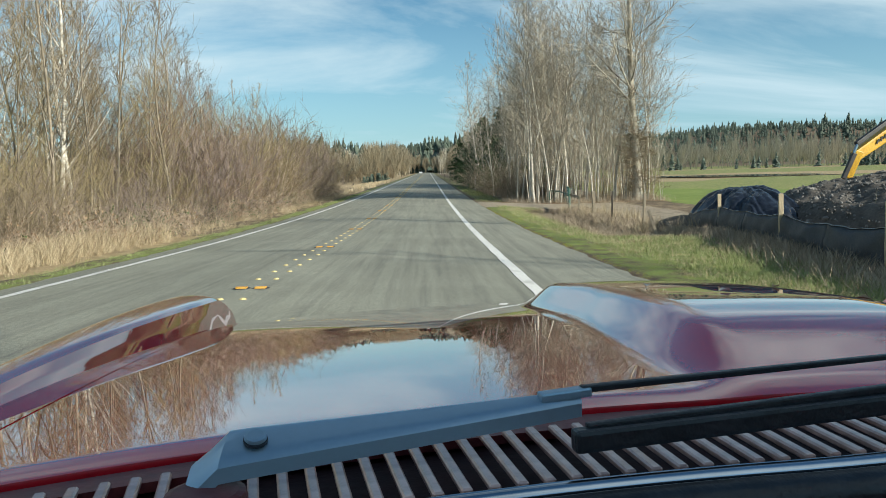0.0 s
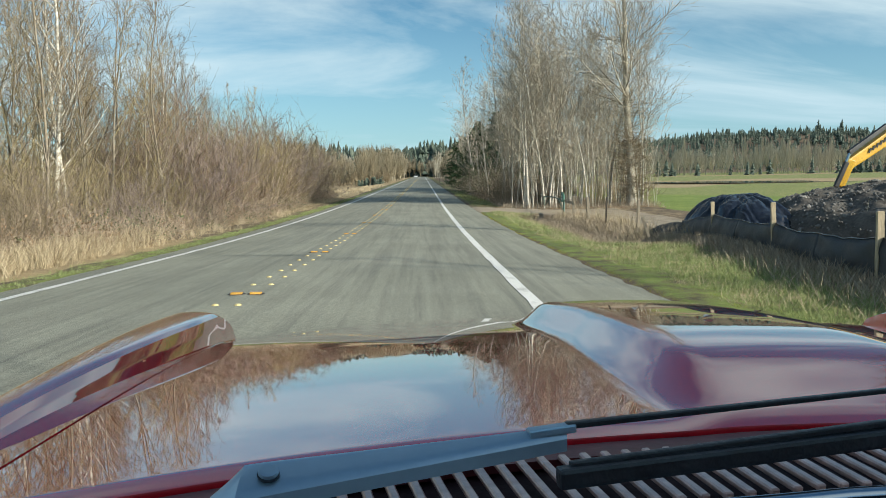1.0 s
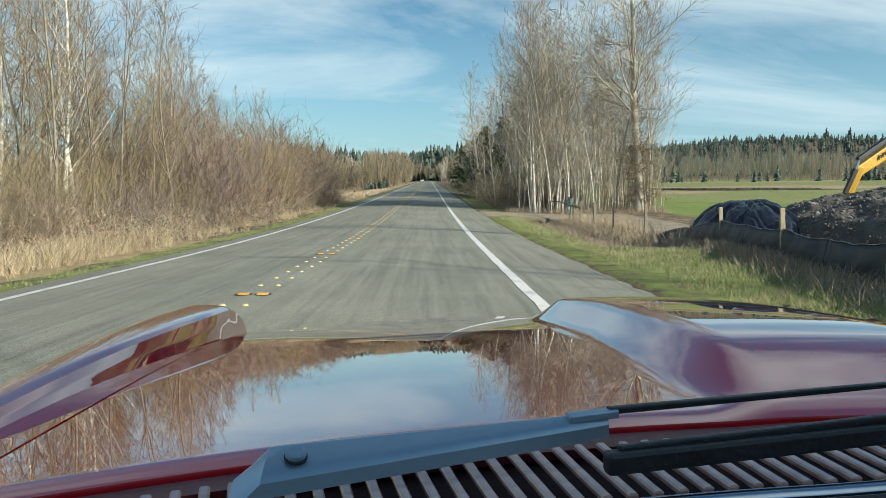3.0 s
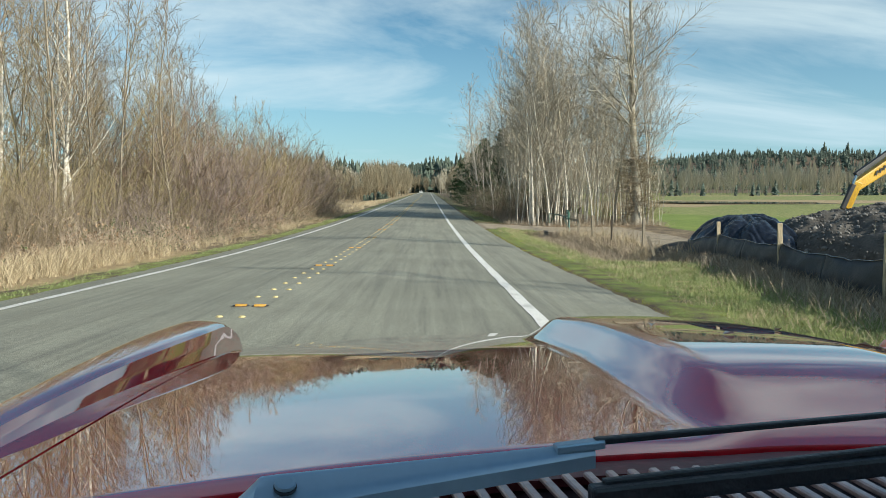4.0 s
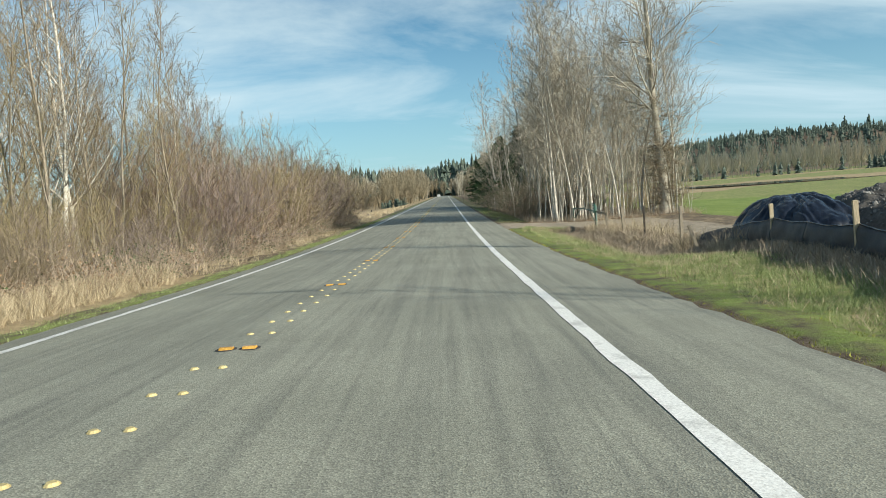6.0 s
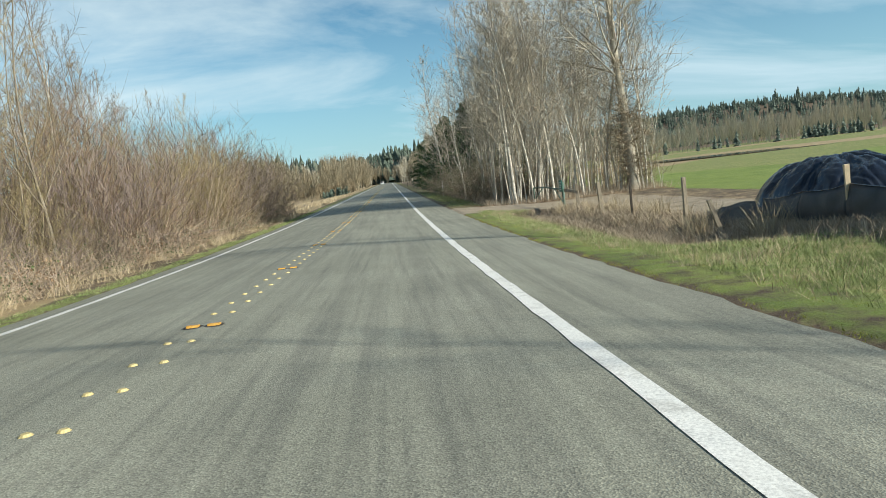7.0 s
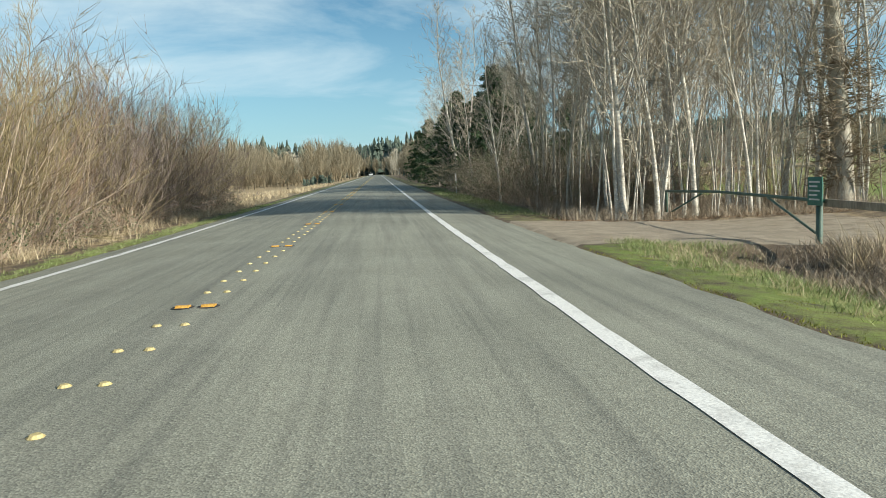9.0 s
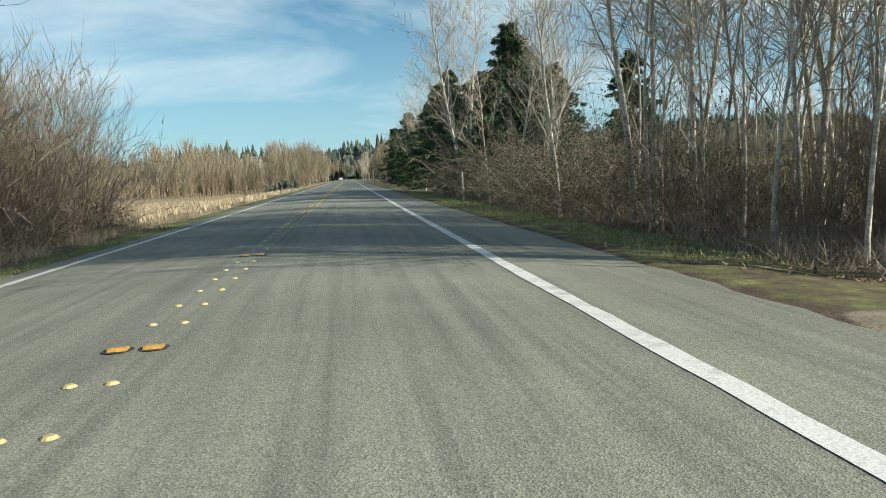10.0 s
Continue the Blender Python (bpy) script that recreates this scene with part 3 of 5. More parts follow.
# the tangled bank and evergreens on the driver's other side
banks = [
    leafy_mound("bramble_bank", 410 + i, (1.7, 1.7, 3.4), 58, n, M[k], M["bramble_stem"], words)
    for i, (n, k, words) in enumerate([(2600, "ivy_leaf", "tall dark bramble and ivy bank beside the road"), (1300, "dead_leaf", "tall brown bramble bank with withered leaves"), (1700, "ivy_leaf", "tall dark bramble and ivy bank beside the road")])
]
spots = []
for i in range(34):
    y = 51.0 + 34 * (i + R.random()) / 34
    spots.append((5.7 + 2.6 * R.random() + (0.6 if y < 54 else 0), y, R.uniform(0.45, 0.8) if y < 57 else R.uniform(0.65, 1.2)))
scatter(banks, spots, "bramble bank along the road", 9, (0.9, 1.15))
cedars = [conifer("cedar_tree", 500 + i, h, w, "dense dark green cedar at the roadside", M["cedar_leaf"], 5600) for i, (h, w) in enumerate([(11.2, 4.4), (9.0, 4.0)])]
scatter(cedars, [(7.7, 79.0, 0.80), (9.6, 77.5, 0.72), (8.2, 83.5, 0.78), (9.4, 95.0), (7.9, 91.0, 0.9), (11.0, 90.5, 0.98), (13.2, 95.5, 0.9), (7.2, 97.5, 0.8), (9.2, 86.0, 0.72), (11.9, 86.0, 0.82), (7.0, 103.0, 0.8), (11.5, 72.0, 0.55), (7.2, 111.0, 0.78), (6.8, 120.0, 0.7), (6.9, 131.0, 0.8), (7.4, 144.0, 0.75), (6.8, 157.0, 0.8)], "cedars along the road", 10, (0.96, 1.04))
spots = [(5.2 + 5 * R.random(), 62 + 60 * R.random(), R.uniform(0.7, 1.05)) for _ in range(14)]
for k, s in enumerate(spots):
    c = copy_thing(birches[k % 5], pose(s[0], s[1], ground_z(s[0], s[1]), 0, 0, R.uniform(0, 360)))
    c.scale = (s[2] * 0.85,) * 3
    tagged(c, "leafless tree rising out of the bramble bank", group="trees of the bramble bank")
for k in range(9):
    x, y = 5.2 + 2.2 * R.random(), 49.5 + 45 * R.random()
    c = copy_thing(shrubs[k % 6], pose(x, y, ground_z(x, y), 0, 0, R.uniform(0, 360)))
    c.scale = (R.uniform(0.35, 0.6),) * 3
    tagged(c, "brown leafless shrub on the roadside bank", group="shrubs of the bank")

for k in range(24):
    x, y = 6.2 + 9.5 * R.random(), 49.0 + 9 * R.random()
    c = copy_thing(shrubs[k % 6], pose(x, y, ground_z(x, y), 0, 0, R.uniform(0, 360)))
    c.scale = (R.uniform(0.3, 0.6),) * 3
    tagged(c, "thin leafless shrub growing among the birches", group="undergrowth of the grove")

# tall bare trees beside the cedars
for k, (x, y, tall) in enumerate(((5.8, 84.0, 1.02), (6.9, 88.5, 1.08), (9.6, 84.5, 0.95), (7.4, 99.0, 1.05), (6.6, 112.0, 0.9), (11.5, 80.0, 0.92))):
    c = copy_thing(birches[k % 3], pose(x, y, ground_z(x, y), 0, 0, 75 * k))
    c.scale = (tall * 1.15, tall * 1.15, tall)
    tagged(c, "tall pale leafless tree rising behind roadside cedars", group="trees of the bramble bank")

# thin crooked saplings that crowd the edge of the grove
saplings = [
    bare_tree("birch_sapling", 130 + i, h, rad, M["birch_bark"], M["pale_twig"], 12, 0.26, 0.2, 2, 0.16, 0.5, "thin crooked leafless sapling at the edge of the grove")
    for i, (h, rad) in enumerate([(7.5, 0.035), (6.0, 0.026), (8.5, 0.04), (5.0, 0.022)])
]
spots = [(5.9 + 9.4 * R.random(), 47.9 + 9 * R.random() ** 1.8, R.uniform(0.7, 1.2)) for _ in range(72)]
scatter(saplings, spots, "saplings at the edge of the grove", 14)

# a cedar and a bare tree beside the parked car shade it
scatter([conifer("cedar_tree", 510, 10.5, 3.2, "broad dark green cedar beside the lay-by", M["cedar_leaf"], 3600)], [(9.9, -6.0)], "cedars along the road", 12)

shade = [(14.5, 17.5, 1.0), (21.0, 1.0, 0.95), (13.5, -6.0, 0.9)]
for k, (x, y, s) in enumerate(shade):
    c = copy_thing(alders[k % 2], pose(x, y, ground_z(x, y), 0, 0, 70 * k))
    c.scale = (s * 1.15, s * 1.15, s * 1.05)
    tagged(c, "tall leafless alder beyond the soil heap", group="alders beside the soil heap")
scatter([conifer("cedar_tree", 511, 9.0, 3.0, "broad dark green cedar beside the lay-by", M["cedar_leaf"], 3600)], [(8.6, -3.9)], "cedars along the road", 13)

# ---- distance ----


def far_bare_trees(name, seed, spots, strokes, mt, label, wide=0.42):
    """Leafless woods far off: each tree a trunk with upright, spreading boughs."""
    r, g = random.Random(seed), Geo()
    for x, y, z, h in spots:
        foot = Vector((x, y, z))
        w = 0.00032 * foot.length
        g.tube([foot, foot + Vector((0, 0, h * 0.5)), foot + Vector((r.uniform(-0.3, 0.3), 0, h))], [w * 1.3, w, w * 0.4], 3)
        for _ in range(strokes):
            f = r.uniform(0.12, 0.8)
            at = foot + Vector((0, 0, h * f))
            a = r.uniform(0, 6.28)
            out = h * (1 - f) * r.uniform(0.36 * wide, wide)
            tip = at + Vector((math.cos(a) * out, math.sin(a) * out, h * (1 - f) * r.uniform(0.5, 0.95)))
            mid = at.lerp(tip, 0.5) + Vector((math.cos(a), math.sin(a), 0)) * out * 0.2
            g.tube([at, mid, tip], [w * 0.7, w * 0.6, w * 0.35], 3)
    ob = g.put(name, mt)
    return tagged(ob, label, "woods", kind="stuff")


def far_conifers(name, seed, spots, label):
    """A dark wood of spired firs far off: each one ragged tiers of boughs."""
    r, g = random.Random(seed), Geo()
    for x, y, z, h in spots:
        tiers, n = 9, 7
        for t in range(tiers):
            f = t / tiers
            top = Vector((x, y, z + h * (0.20 + f * 0.80)))
            rad = h * 0.19 * (1 - f) ** 0.8 * r.uniform(0.6, 1.4) + 0.25
            i = len(g.v)
            g.v.append(top)
            low = z + h * (0.04 + f * 0.80)
            for k in range(n):
                a = 6.283 * k / n + r.uniform(-0.3, 0.3)
                q = rad * r.uniform(0.55, 1.25)
                g.v.append(Vector((x + math.cos(a) * q, y + math.sin(a) * q, low + r.uniform(-0.05, 0.05) * h)))
            g.f += [(i, i + 1 + k, i + 1 + (k + 1) % n) for k in range(n)]
    ob = g.put(name, M["hazy_conifer"])
    return tagged(ob, label, "woods", kind="stuff")


def hill_z(x, y):
    return profile(min(y, 400)) + float(np.interp(x, CROSS_X, CROSS_Z))


FAR_X0, FAR_X1, FAR_Y0, FAR_Y1 = -420.0, 560.0, 560.0, 960.0


def far_z(u, v):
    """The wooded rise behind the fields, higher towards one side."""
    x, y = FAR_X0 + (FAR_X1 - FAR_X0) * u, FAR_Y0 + (FAR_Y1 - FAR_Y0) * v
    rise = 25 + 15 * smooth01(0.45, 0.9, u) + 2.5 * math.sin(u * 17)
    return x, y, hill_z(x, y) - 1 + rise * smooth01(0, 0.7, v)


def build_hill():
    nx, ny = 48, 12
    verts = [far_z(i / nx, j / ny) for j in range(ny + 1) for i in range(nx + 1)]
    w = nx + 1
    ob = link_mesh("hill", verts, [(j * w + i, j * w + i + 1, (j + 1) * w + i + 1, (j + 1) * w + i) for j in range(ny) for i in range(nx)], M["ground"], smooth=True)
    layer = ob.data.color_attributes.new("zone", "FLOAT_COLOR", "POINT")
    layer.data.foreach_set("color", [c for _ in verts for c in (0.25, 0.05, 0.0, 1.0)])
    return tagged(ob, "low wooded hill in the distance", "hill", kind="structure")


build_hill()
r = random.Random(21)
spots = []
for i in range(5200):
    x, y, z = far_z(r.random(), 0.12 + 0.8 * r.random())
    patch = noise.noise(Vector((x * 0.02, y * 0.02, 4)))
    spots.append((x, y, z, r.uniform(4.5, 9.5) * (1 if r.random() < 0.85 else 1.5) * (1 + 0.5 * patch)))
for i in range(430):
    x, y = r.uniform(-190, 70), r.uniform(500, 580)
    spots.append((x, y, hill_z(x, y), r.uniform(17, 35) * (0.8 + 0.2 * math.sin(x * 0.06)) * (1.0 if x > -110 else 0.8)))
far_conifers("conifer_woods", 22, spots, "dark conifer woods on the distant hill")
spots = []
for i in range(620):
    x = r.uniform(-230, 330)
    y = 430 + r.uniform(-40, 90) + 0.1 * abs(x)
    if abs(x + 2) < 8 and y < 500:
        continue
    spots.append((x, y, hill_z(x, y), r.uniform(6, 17) + (r.uniform(0, 7) if x > 60 else 0)))
far_bare_trees("bare_woods", 23, spots, 38, M["far_pale"], "pale leafless woods across the far fields")
spots = []
for k in range(6):
    x0, y0 = r.uniform(95, 300), r.uniform(380, 420)
    spots += [(x0 + 4.5 * i + r.uniform(-2.5, 2.5), y0 + r.uniform(-9, 9), hill_z(x0, y0), r.uniform(12, 22)) for i in range(13)]
far_bare_trees("poplar_rows", 27, spots, 40, M["far_pale"], "rows of pale columnar poplars beyond the lawn", 0.14)
spots = []
for i in range(260):
    side = r.random()
    if side < 0.62:
        x, y = -9 - 75 * r.random() ** 1.5, 205 + 130 * r.random()
    else:
        x, y = 7.5 + 8 * r.random(), 118 + 200 * r.random()
    spots.append((x, y, hill_z(x, y), r.uniform(8, 14.5) if side < 0.62 else r.uniform(6, 11)))
spots += [(r.uniform(-22, 24), r.uniform(440, 520), hill_z(0, 450), r.uniform(9, 15)) for _ in range(40)]
far_bare_trees("roadside_woods", 24, spots, 60, M["far_bare"], "leafless trees lining the far stretch of road")
spots = [(-10 - 70 * r.random() ** 1.2, 190 + 60 * r.random(), 0, r.uniform(1.6, 4.6)) for _ in range(260)]
far_bare_trees("scrub", 25, [(x, y, hill_z(x, y), h) for x, y, z, h in spots], 34, M["far_scrub"], "brown leafless scrub at the far side of the dry field")
spots = [(x + r.gauss(0, 5), 345 + r.uniform(-12, 12), 0, r.uniform(3, 9)) for x in (114, 119, 158, 200, 207, 214, 222) for _ in range(6)]
spots += [(r.uniform(-60, -14), r.uniform(290, 340), 0, r.uniform(8, 14)) for _ in range(8)] + [(r.uniform(-17, -11), r.uniform(186, 196), 0, r.uniform(1.6, 2.6)) for _ in range(14)] + [(r.uniform(9, 14), r.uniform(130, 300), 0, r.uniform(5, 9)) for _ in range(16)]
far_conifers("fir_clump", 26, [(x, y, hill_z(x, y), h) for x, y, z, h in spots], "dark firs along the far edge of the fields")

# two birches that lean out over the bramble bank
for x, y, tilt, turn, s in ((6.4, 71.5, 34, 15, 0.62), (6.8, 75.0, -7, 120, 0.66), (8.4, 73.0, 8, 200, 0.62)):
    c = copy_thing(birches[0], pose(x, y, ground_z(x, y) + 0.2, 0, tilt, turn))
    c.scale = (s, s, s)
    tagged(c, "pale birch leaning out of the bramble bank", group="leaning birches of the bank")

# a pond on the far lawn
verts = [(78 + 30 * math.cos(a) * (1 + 0.12 * math.sin(3 * a)), 172 + 15 * math.sin(a), hill_z(78, 172) + 0.12) for a in [0.1309 * k for k in range(48)]]
m, n, l, b = material("pond_water", 0.06)
ripple = noise_node(n, l, 1.5, 3, 0.5)
l.new(ramp_node(n, l, ripple.outputs["Fac"], [(0.3, (0.02, 0.025, 0.022)), (0.7, (0.035, 0.042, 0.036))]), b.inputs["Base Color"])
bump_node(n, l, b, ripple.outputs["Fac"], 0.05, 0.02)
tagged(link_mesh("water", verts, [tuple(range(48))], m), "still dark pond on the far lawn", "pond", kind="structure")

# ---- the parked red car ----
M["paint"] = surface("car_paint", (0.60, 0.012, 0.022), (0.68, 0.017, 0.030), 3, 400, 0.45, 0, 0.0, 1.0, tint=0, grain=0.05)
gloss = M["paint"].node_tree.nodes["Principled BSDF"].inputs
gloss["Roughness"].default_value, gloss["Metallic"].default_value = 0.03, 0.0
gloss["IOR"].default_value = 1.7
gloss["Coat Roughness"].default_value, gloss["Coat IOR"].default_value = 0.0, 2.6
# darkened copy of the body paint: shade on cowl lips and wiper cover, as colour
M["paint_shade"] = surface("shaded_paint", (0.10, 0.012, 0.014), (0.18, 0.03, 0.03), 6, 60, 0.5, 0.05, tint=0)
# pale pink for the cowl slats, well above the body red
M["slat_paint"] = surface("pale_slat_paint", (0.46, 0.25, 0.21), (0.64, 0.42, 0.36), 8, 60, 0.35, 0.05, 0.1, 0.5, tint=0.1)
# near-black maroon paints in the shade between the cowl slats and behind the nose
M["gap_shade"] = surface("gap_shade", (0.020, 0.006, 0.008), (0.045, 0.012, 0.014), 6, 60, 0.8, 0.1, tint=0)
M["arm_metal"] = surface("brushed_arm_metal", (0.28, 0.39, 0.48), (0.34, 0.46, 0.56), 3, 90, 0.34, 0.0, 0.6, tint=0, grain=0.04)
M["chrome"] = surface("chrome", (0.36, 0.39, 0.43), (0.50, 0.53, 0.57), 4, 90, 0.12, 0.0, 1.0, tint=0, grain=0.05)
M["rubber"] = surface("black_rubber", (0.006, 0.008, 0.011), (0.016, 0.019, 0.024), 8, 70, 0.4, 0.12, tint=0)
M["vinyl"] = surface("red_vinyl", (0.13, 0.018, 0.018), (0.20, 0.035, 0.03), 5, 120, 0.5, 0.2, tint=0)
M["tyre"] = surface("tyre", (0.015, 0.015, 0.015), (0.04, 0.04, 0.04), 8, 60, 0.85, 0.3, tint=0)

CAR_X = -0.209
CAR_MID = 0.36


def nose_y(x):
    return 2.06 - 0.13 * ((x - CAR_MID) / 0.88) ** 2


def lip_y(x):
    """The front edge of the hood, swept back towards the fenders."""
    return nose_y(x) - 0.055 - 0.20 * min(max(abs(x - CAR_MID) - 0.10, 0.0) / 0.76, 1.0) ** 1.3


def front_y(x):
    """The front edge of the header panel."""
    return 2.25 - 0.36 * ((x - CAR_MID) / 0.88) ** 2


def rear_y(x):
    return 0.672 - 0.17 * ((x - 0.45) / 0.85) ** 2


def hood_z(x, y):
    z = 0.938 - 0.052 * (y - 0.6) - 0.026 * ((x - 0.42) / 0.85) ** 2
    z -= 0.041 * max(y - 0.9, 0.0) ** 2
    left = 0.258 - 0.035 * smooth01(1.3, 1.9, y)
    flank = smooth01(left, left + 0.078, x) * (1 - smooth01(0.60, 0.86, x))
    reach = smooth01(0.0, 0.26, nose_y(x) - 0.06 - y) * (0.62 * smooth01(0.63, 0.88, y) + 0.38 * smooth01(0.66, 1.02, y))
    crown = 1.0 - 0.12 * ((x - 0.46) / 0.3) ** 2
    return z + 0.058 * flank * reach * crown


def left_edge(y):
    """The hood's edge along the driver's fender, which spreads towards the nose."""
    return float(np.interp(y, (0.5, 1.85), (-0.418, -0.502)))


def sheet(name, xs, ys, f, mt, parent, label="", thick=0.012, smooth=True):
    """A pressed panel: the surface z = f(u, v) with a turned-down edge of some depth."""
    rows = [[f(u, v) for u in xs] for v in ys]
    w, h = len(xs), len(ys)
    verts = [p for row in rows for p in row]
    faces = [(j * w + i, j * w + i + 1, (j + 1) * w + i + 1, (j + 1) * w + i) for j in range(h - 1) for i in range(w - 1)]
    rim = [j * w for j in range(h)][::-1] + list(range(1, w)) + [j * w + w - 1 for j in range(1, h)] + [(h - 1) * w + i for i in range(w - 2, 0, -1)]
    base = len(verts)
    verts += [(verts[k][0], verts[k][1], verts[k][2] - thick) for k in rim]
    n = len(rim)
    faces += [(rim[k], rim[(k + 1) % n], base + (k + 1) % n, base + k) for k in range(n)]
    ob = link_mesh(name, verts, faces, mt, parent, label, smooth)
    e = ob.modifiers.new("edges", "EDGE_SPLIT")
    e.split_angle = radians(38)
    return ob


def lin(a, b, n):
    return [a + (b - a) * i / n for i in range(n + 1)]


def bar(name, a, b, wide, high, mt, parent, label="", taper=1.0, bevel=0.25):
    """A bevelled bar from a to b."""
    a, b = Vector(a), Vector(b)
    bm = bmesh.new()
    bmesh.ops.create_cube(bm, size=1.0)
    for v in bm.verts:
        k = taper if v.co.x > 0 else 1.0
        v.co = Vector((v.co.x * (b - a).length, v.co.y * wide * k, v.co.z * high * k))
    bmesh.ops.bevel(bm, geom=bm.edges[:], offset=min(wide, high) * bevel, segments=2, affect="EDGES", profile=0.6)
    ob = part(name, bm, mt, parent, label)
    turn = (b - a).to_track_quat("X", "Z").to_matrix().to_4x4()
    ob.matrix_basis = Matrix.Translation((a + b) / 2) @ turn
    return ob


def disc(name, at, radius, depth, mt, parent, axis="X", seg=28, label="", bevel=0.2):
    bm = bmesh.new()
    bmesh.ops.create_cone(bm, cap_ends=True, segments=seg, radius1=radius, radius2=radius, depth=depth)
    rims = [e for e in bm.edges if abs(e.verts[0].co.z - e.verts[1].co.z) < 1e-6]
    bmesh.ops.bevel(bm, geom=rims, offset=min(depth, radius) * bevel, segments=2, affect="EDGES", profile=0.6)
    ob = part(name, bm, mt, parent, label)
    ob.matrix_basis = pose(*at, 0, 90, 0) if axis == "X" else pose(*at, 90, 0, 0) if axis == "Y" else pose(*at)
    return ob


def build_car():
    car = thing("car", (CAR_X, 0, 0), (-1.62, 0, 0), "dark red classic car with a domed hood, parked on the road", "car")
    hood = sheet("hood", lin(0, 1, 84), lin(0, 1, 72), lambda u, v: hood_point(u, v), M["paint"], car, "glossy dark red domed hood")
    # header panel in front of the hood
    sheet("header_panel", lin(-0.56, 1.28, 40), lin(0, 1, 18), lambda x, v: (x, lip_y(x) + 0.004 + (front_y(x) - lip_y(x)) * v, hood_z(x, lip_y(x)) - 0.006 - 0.12 * (front_y(x) - lip_y(x)) * v), M["paint"], car, "dark red header panel ahead of the hood", 0.07)

    def fender(side):
        ks = [k / 10 for k in range(11)]

        def soft(u, table):
            return sum(float(np.interp(u + o, ks, table)) for o in (-0.04, -0.02, 0.0, 0.02, 0.04)) / 5 if 0.44 <= u <= 0.93 else float(np.interp(u, ks, table))

        def f(u, v):
            y = 0.35 + 1.56 * v
            # across: a flat foot that narrows towards the nose, a steep step, a rounded ridge, the outer side
            foot = 0.056 - 0.050 * smooth01(0.75, 1.65, y)
            out = (0.0, foot * 0.5, foot, foot + 0.005, foot + 0.011, foot + 0.026, 0.098, 0.128, 0.148, 0.158, 0.152)
            up = (0.0, -0.02, -0.01, 0.40, 0.80, 0.95, 1.0, 1.0, 1.0, 1.0, 1.0)
            drop = (0.0, 0.0, 0.0, 0.0, 0.0, 0.0, 0.0, 0.007, 0.032, 0.085, 0.50)
            edge = left_edge(y) - 0.010 if side < 0 else 1.206
            near = edge - side * 0.02
            low = hood_z(near, min(y, lip_y(near))) - 0.004 - 0.12 * max(y - lip_y(near), 0.0)
            ridge = (0.922 if side < 0 else 0.900) - 0.050 * max(y - 1.0, 0.0) ** 2
            # the nose of the ridge runs down to a point beside the hood
            end = max(v - 0.90, 0.0) / 0.10
            across = 1 - 0.55 * end**1.5
            return (edge + side * soft(u, out) * across, y + 0.05 * end, low + (ridge - low) * soft(u, up) * (1 - 0.7 * end**1.4) - soft(u, drop) * across - 0.03 * end**2 - 0.25 * end**14)

        return sheet("fender", lin(0, 1, 60), lin(0, 1, 60), f, M["paint"], car, "glossy dark red fender with a raised ridge", 0.02)

    fender(-1)
    fender(1)
    # cowl with its row of air slots
    def cowl(x, v):
        back, front = rear_y(x) - 0.215, rear_y(x) - 0.006
        return (x, back + (front - back) * v, hood_z(x, rear_y(x)) - 0.016 - 0.006 * abs(2 * v - 1))

    cowl_panel = sheet("cowl_panel", lin(-0.50, 1.22, 60), lin(0, 1, 6), cowl, M["gap_shade"], car, "cowl air intake below the windshield, its shade painted near black")
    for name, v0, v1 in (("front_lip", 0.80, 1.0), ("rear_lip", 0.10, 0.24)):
        sheet(name, lin(-0.50, 1.22, 60), lin(v0, v1, 3), lambda x, v: (cowl(x, v)[0], cowl(x, v)[1], cowl(x, v)[2] + 0.012), M["paint_shade"], cowl_panel, thick=0.008)
    bm = bmesh.new()
    bmesh.ops.create_cube(bm, size=1.0)
    for v in bm.verts:
        v.co = Vector((v.co.x * 0.0085, v.co.y * 0.114, v.co.z * 0.006))
    bmesh.ops.bevel(bm, geom=bm.edges[:], offset=0.0015, segments=1, affect="EDGES")
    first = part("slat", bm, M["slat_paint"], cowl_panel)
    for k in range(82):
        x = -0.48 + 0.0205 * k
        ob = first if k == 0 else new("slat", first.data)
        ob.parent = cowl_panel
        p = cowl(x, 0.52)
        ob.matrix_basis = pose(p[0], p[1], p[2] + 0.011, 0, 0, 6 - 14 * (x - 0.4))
    # base trim of the windshield, rubber and dashboard
    def edge(x, lift, ahead):
        return Vector((x, rear_y(x) - 0.215 + ahead, hood_z(x, rear_y(x)) + lift))

    for name, lift, ahead, rad, mt, words in (("windshield_trim", 0.004, 0.012, 0.0075, "chrome", "narrow bright metal windshield trim"), ("rubber_seal", -0.002, -0.012, 0.014, "rubber", "black rubber windshield seal")):
        g = Geo()
        g.tube([edge(x, lift, ahead) for x in lin(-0.52, 1.24, 50)], [rad] * 51, 8)
        g.put(name, M[mt], car, words, True)
    sheet("dashboard", lin(-0.50, 1.22, 30), lin(0, 1, 8), lambda x, v: (x, rear_y(x) - 0.235 - 0.30 * v, hood_z(x, rear_y(x)) - 0.02 - 0.05 * v**2), M["vinyl"], car, "red vinyl dashboard top", 0.16)
